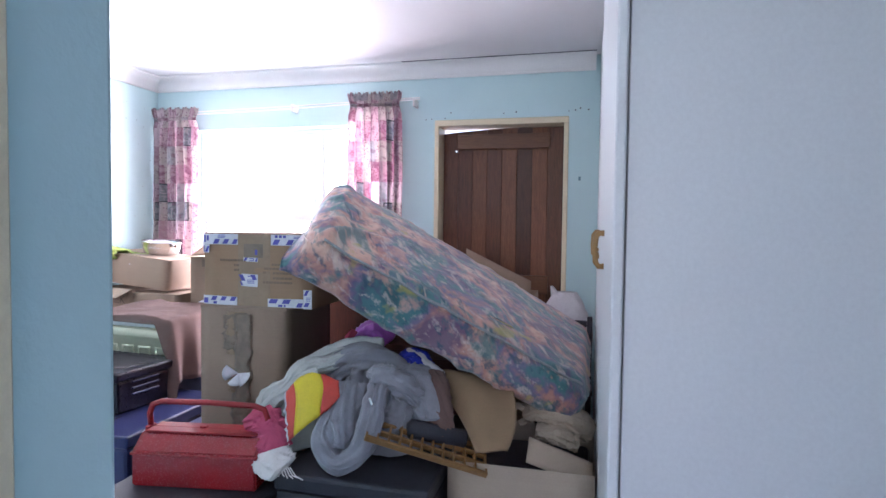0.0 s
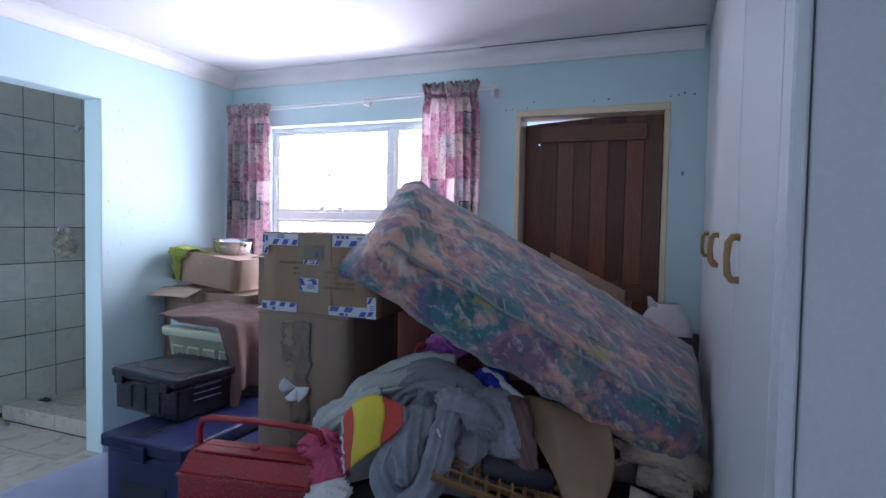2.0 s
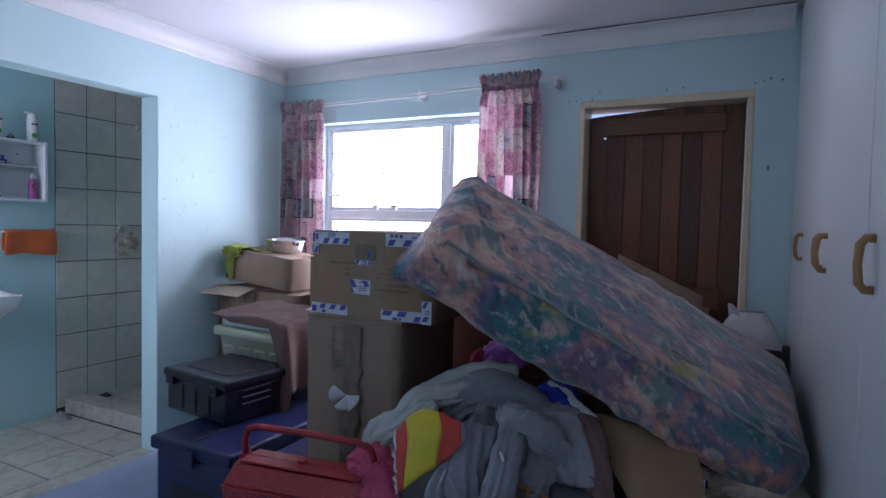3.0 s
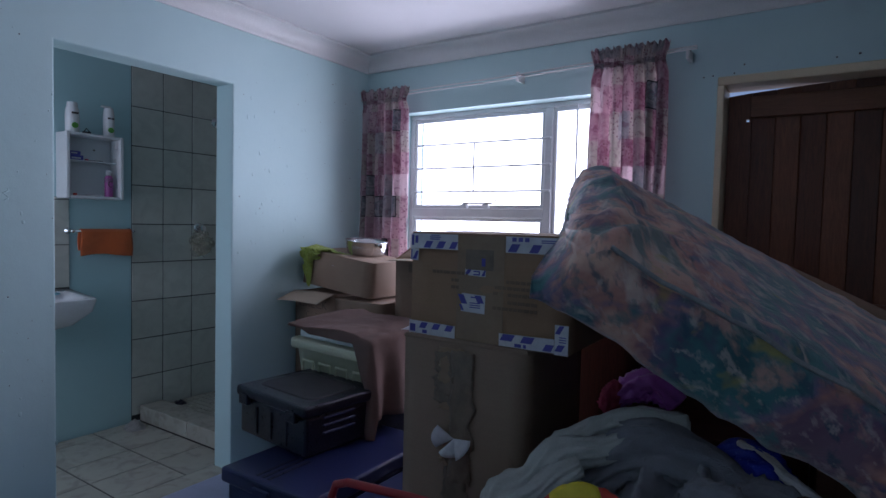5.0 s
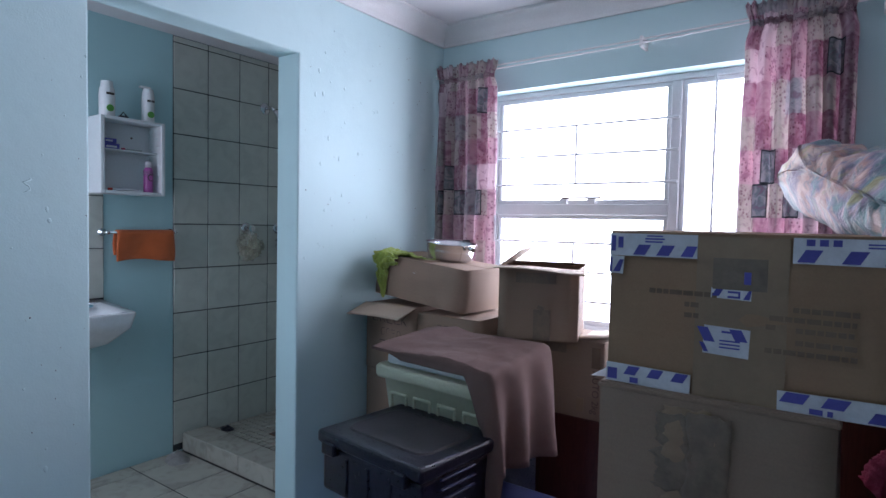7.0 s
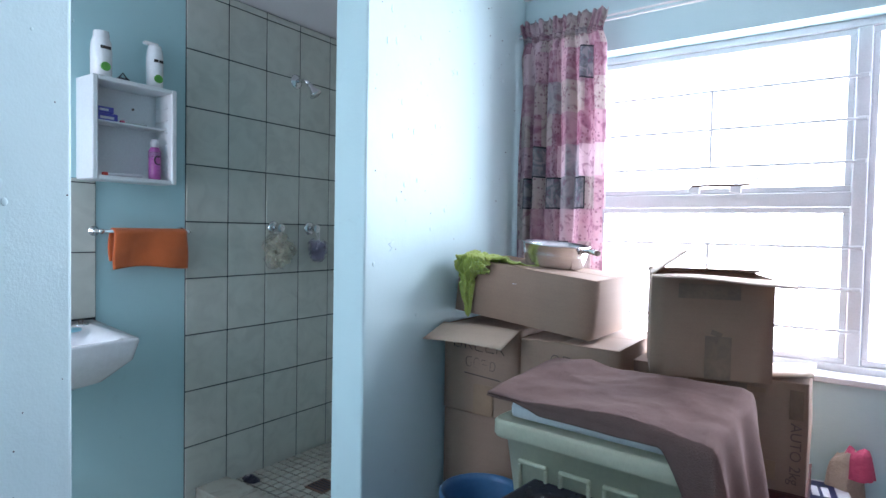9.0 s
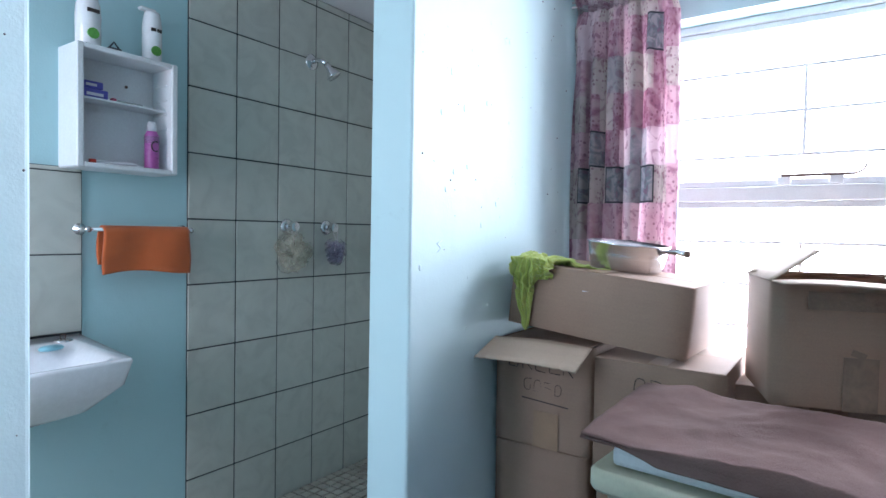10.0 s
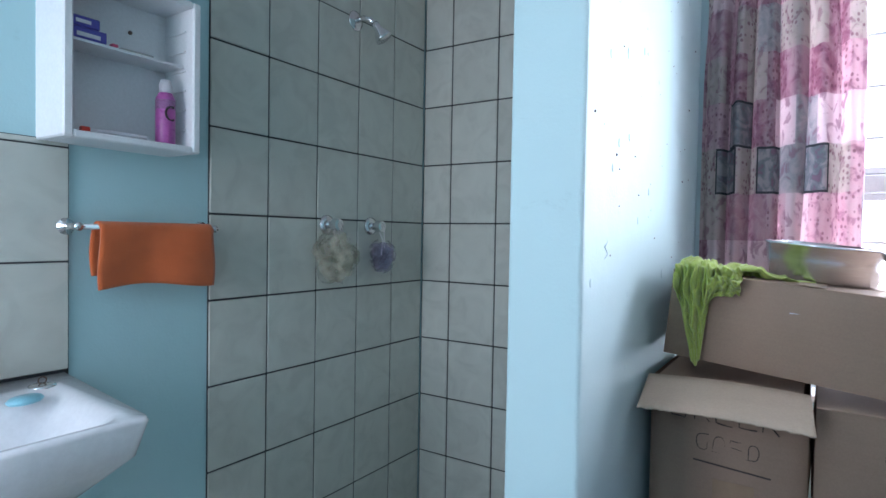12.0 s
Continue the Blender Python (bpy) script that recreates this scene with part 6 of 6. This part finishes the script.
for y in (-0.13, 0.05):
    tp = part("tap", tube(bmesh.new(), [(0.06, y, 0.0), (0.06, y, 0.05), (0.065, y, 0.062), (0.13, y, 0.05), (0.135, y, 0.035)], [0.016, 0.014, 0.013, 0.011, 0.010], 12), M_CHROME, bas, "chrome pillar tap", True)
    part("tap_head", tube(bmesh.new(), [(0.06, y, 0.06), (0.06, y, 0.075), (0.06, y, 0.095)], [0.008, 0.016, 0.014], 10), M_CHROME, tp, "", True)
part("overflow", tube(bmesh.new(), [(0.30, 0.230, -0.085), (0.30, 0.252, -0.085)], 0.008, 8), M_PRINT, bas)
soap = thing("soap_bar", pose(-4.055, 2.19, 0.898, 0, 0, 20), "worn pale blue soap on the basin ledge", "soap")
part("bar", lathe(bmesh.new(), [(0.001, 0), (0.03, 0.001), (0.034, 0.006), (0.028, 0.012), (0.001, 0.014)], 20, Matrix.Diagonal((0.75, 1.1, 1, 1))), M_AQUASOAP, soap, "", True)
plug = thing("basin_plug", pose(-4.115, 2.245, 0.905), "grey rubber basin plug with a ring", "plug")
part("disc", lathe(bmesh.new(), [(0.001, 0), (0.026, 0.0), (0.026, 0.008), (0.02, 0.010), (0.001, 0.011)], 18), M_INOX, plug, "", True)
part("ring", tube(bmesh.new(), [(0, 0.008 * math.cos(a), 0.018 + 0.008 * math.sin(a)) for a in [k * math.tau / 10 for k in range(11)]], 0.0015, 5), M_PRINT, plug)

# shower fittings
KY0, KY1, KZ = 2.752, 2.912, 0.098
for y, net in ((3.18, M_LOOFAH), (3.419, M_LILAC)):
    tp = thing("shower_tap", pose(BW, y, 1.280), "chrome shower tap on the tiled wall", "tap", "shower taps")
    part("flange", tube(bmesh.new(), [(0, 0, 0), (0.006, 0, 0), (0.012, 0, 0)], [0.036, 0.035, 0.022], 20), M_CHROME, tp, "", True)
    part("head", tube(bmesh.new(), [(0.012, 0, 0), (0.035, 0, 0), (0.038, 0, 0), (0.062, 0, 0), (0.066, 0, 0)], [0.013, 0.014, 0.024, 0.022, 0.012], 10), M_CHROME, tp, "", False)
    big = net is M_LOOFAH
    lf = thing("bath_puff", pose(BW + 0.05, y + (0.0 if big else 0.02), 1.165), "cream net bath puff hanging from the tap" if big else "lilac net bath puff hanging from the tap", "bath puff")
    R = 0.10 if big else 0.07
    bm = bmesh.new()
    random.seed(50 + big)
    for k in range(26):
        a, e = random.uniform(0, math.tau), random.uniform(-1.2, 1.2)
        c = Vector((0.5 * math.cos(a) * math.cos(e), math.sin(a) * math.cos(e), math.sin(e) * 0.9)) * R * random.uniform(0.35, 0.75)
        rr = R * random.uniform(0.28, 0.45)
        ax = Vector((random.uniform(-1, 1), random.uniform(-1, 1), random.uniform(-1, 1))).normalized()
        o = ax.orthogonal().normalized()
        o2 = ax.cross(o)
        ring1 = []
        for j in range(15):
            t = j / 14 * math.tau
            p = c + (o * math.cos(t) + o2 * math.sin(t)) * rr + ax * 0.012 * math.sin(t * 5)
            ring1.append((bm.verts.new(p + ax * 0.012), bm.verts.new(p - ax * 0.012 + (o * math.cos(t) + o2 * math.sin(t)) * 0.008)))
        for q, w in zip(ring1, ring1[1:]):
            bm.faces.new((q[0], w[0], w[1], q[1]))
    part("net", bm, net, lf, "", True)
    part("cord", tube(bmesh.new(), [(0.0, -0.01, 0.0), (0.0, 0.0, 0.06), (-0.01, -0.012 if big else -0.02, 0.11), (0, 0.0, 0.12), (-0.005, 0.014, 0.1), (0.0, 0.01, 0.03)], 0.002, 5), M_WCLOTH, lf)
shw = thing("shower", pose(BW, 3.318, 2.048), "chrome shower head on a short arm", "shower head")
part("flange", tube(bmesh.new(), [(0, 0, 0), (0.005, 0, 0), (0.012, 0, 0)], [0.038, 0.036, 0.016], 20), M_CHROME, shw, "", True)
part("arm", tube(bmesh.new(), [(0.005, 0, 0), (0.035, 0.004, 0.005), (0.062, 0.012, -0.004), (0.08, 0.02, -0.02)], 0.0105, 10), M_CHROME, shw, "", True)
part("rose", tube(bmesh.new(), [(0.077, 0.018, -0.016), (0.085, 0.022, -0.03), (0.09, 0.025, -0.038), (0.108, 0.036, -0.07), (0.111, 0.038, -0.075)], [0.013, 0.016, 0.014, 0.034, 0.033], 16), M_CHROME, shw, "", True)
rg = thing("floor_rag", pose(-4.07, 2.655, BFZ), "grey crumpled rag on the bathroom floor", "rag")
part("cloth_body", sheet(mound(0, 0, 0, 0.075, 0.06, 0.035, 60, 0.02, 18), 36, 10, wrap=True), M_RUBBLE, rg)
drain = thing("floor_drain", pose(-3.80, 3.16, KZ - 0.034), "dark square drain cover in the shower floor", "drain")
part("frame", box(-0.06, 0.06, -0.06, 0.06, 0, 0.004, 0.001), M_PRINT, drain)
for k in range(5):
    part("slot", box(-0.05, 0.05, -0.045 + 0.02 * k, -0.037 + 0.02 * k, 0.0042, 0.006), M_BLACKP, drain)
stain = thing("shower_debris", pose(-4.12, 3.00, KZ - 0.034), "dark scrap lying in the shower tray", "scrap")
part("scrap", sheet(mound(0, 0, 0, 0.05, 0.035, 0.012, 61, 0.01, 20), 24, 8, wrap=True), M_BLACKP, stain)


# ---- tiles ----
def slab_mesh(w, h, t, bevel=0.002):
    bm = box(-w / 2, w / 2, -h / 2, h / 2, -t, 0, bevel)
    me = bpy.data.meshes.new("tile")
    bmesh.ops.recalc_face_normals(bm, faces=bm.faces)
    bm.to_mesh(me)
    bm.free()
    return me


meshes = {}


def tile(parent, m, w, h, mat, t=0.008):
    key = (round(w, 3), round(h, 3), mat.name)
    if key not in meshes:
        meshes[key] = slab_mesh(w, h, t)
        meshes[key].materials.append(mat)
    ob = new("tile", meshes[key])
    ob.parent = parent
    ob.matrix_basis = m
    return ob


random.seed(12)
rows = [0.0335 + 0.2535 * k for k in range(10)] + [2.350]
cols = [2.706 + 0.2135 * k for k in range(6)]
GAP = 0.0055
bed = tagged(part("shower_wall", box(BW - 0.008, BW - 0.0045, 2.706, BN, BFZ, 2.350), M_GROUT, None), "marbled grey wall tiles with dark grout in the shower", kind="structure")
for a, b in zip(cols, cols[1:]):
    for c, d in zip(rows, rows[1:]):
        jit = pose(random.uniform(-0.0008, 0.0008), 0, 0, random.uniform(-0.25, 0.25), random.uniform(-0.25, 0.25), 0)
        tile(bed, pose(BW, (a + b) / 2, (c + d) / 2) @ jit @ pose(0, 0, 0, 0, 90, 0) @ pose(0, 0, 0, 0, 0, 90), b - a - GAP, d - c - GAP, M_TILE)
bed2 = tagged(part("shower_end_wall", box(BW, -3.196, BN + 0.0045, BN + 0.008, BFZ, 2.350), M_GROUT, None), "marbled grey tiles with dark grout on the shower's end wall", kind="structure")
xs = [BW + 0.002, BW + 0.145] + [BW + 0.145 + 0.2215 * k for k in range(1, 5)] + [-3.197]
xs = [x for x in xs if x <= -3.196]
for a, b in zip(xs, xs[1:]):
    for c, d in zip(rows, rows[1:]):
        if b - a > 0.02:
            tile(bed2, pose((a + b) / 2, BN, (c + d) / 2) @ pose(0, 0, 0, 90, 0, 0), b - a - GAP, d - c - GAP, M_TILE)
bed3 = tagged(part("splashback", box(BW - 0.008, BW - 0.0045, 1.70, 2.336, 0.905, 1.456), M_GROUT, None), "marbled grey tile splashback over the basin", kind="structure")
for a, b in ((2.126, 2.336), (1.914, 2.124), (1.702, 1.912)):
    for c, d in ((0.918, 1.173), (1.173, 1.440), (1.440, 1.456)):
        tile(bed3, pose(BW, (a + b) / 2, (c + d) / 2) @ pose(0, 0, 0, 0, 90, 0) @ pose(0, 0, 0, 0, 0, 90), b - a - 0.004, d - c - 0.004, M_TILE)
# bathroom floor, shower kerb and tray
fl_bed = tagged(part("bathroom_floor_tiles", box(BW, -3.2, 0.7, 2.75, BFZ - 0.012, BFZ - 0.004), M_LGROUT, None), "cream square floor tiles with grey joints", kind="structure")
y = 2.748
fx = [BW + 0.002, -4.08, -3.76, -3.49, -3.202]
while y > 0.8:
    yn = max(0.71, y - (0.29 if y > 2.7 else 0.345))
    for a, b in zip(fx, fx[1:]):
        tile(fl_bed, pose((a + b) / 2, (y + yn) / 2, BFZ), b - a - 0.008, y - yn - 0.008, M_FTILE)
    y = yn
kerb = tagged(part("shower_kerb", box(BW, -3.197, KY0 + 0.008, KY1 - 0.008, BFZ - 0.01, KZ - 0.008), M_LGROUT, None), "low tiled kerb of the shower", kind="structure")
kx = [BW + 0.012, -3.95, -3.66, -3.37, -3.198]
for a, b in zip(kx, kx[1:]):
    tile(kerb, pose((a + b) / 2, KY0, (BFZ + KZ) / 2) @ pose(0, 0, 0, 90, 0, 0), b - a - 0.005, KZ - BFZ - 0.004, M_FTILE)
    tile(kerb, pose((a + b) / 2, (KY0 + KY1) / 2, KZ), b - a - 0.005, KY1 - KY0 - 0.004, M_FTILE)
tray = tagged(part("shower_tray", box(BW, -3.197, KY1 - 0.01, BN + 0.004, BFZ - 0.02, KZ - 0.04), M_LGROUT, None), "mosaic tiled shower floor", kind="structure")
bm = bmesh.new()
n = 0
yy = KY1 + 0.03
while yy < BN - 0.02:
    xx = BW + 0.03
    while xx < -3.22:
        bx(bm, xx - 0.0205, xx + 0.0205, yy - 0.0205, yy + 0.0205, KZ - 0.042, KZ - 0.035 + random.uniform(0, 0.001))
        xx += 0.05
    yy += 0.05
part("mosaic", bm, M_FTILE, tray)["kind"] = "stuff"
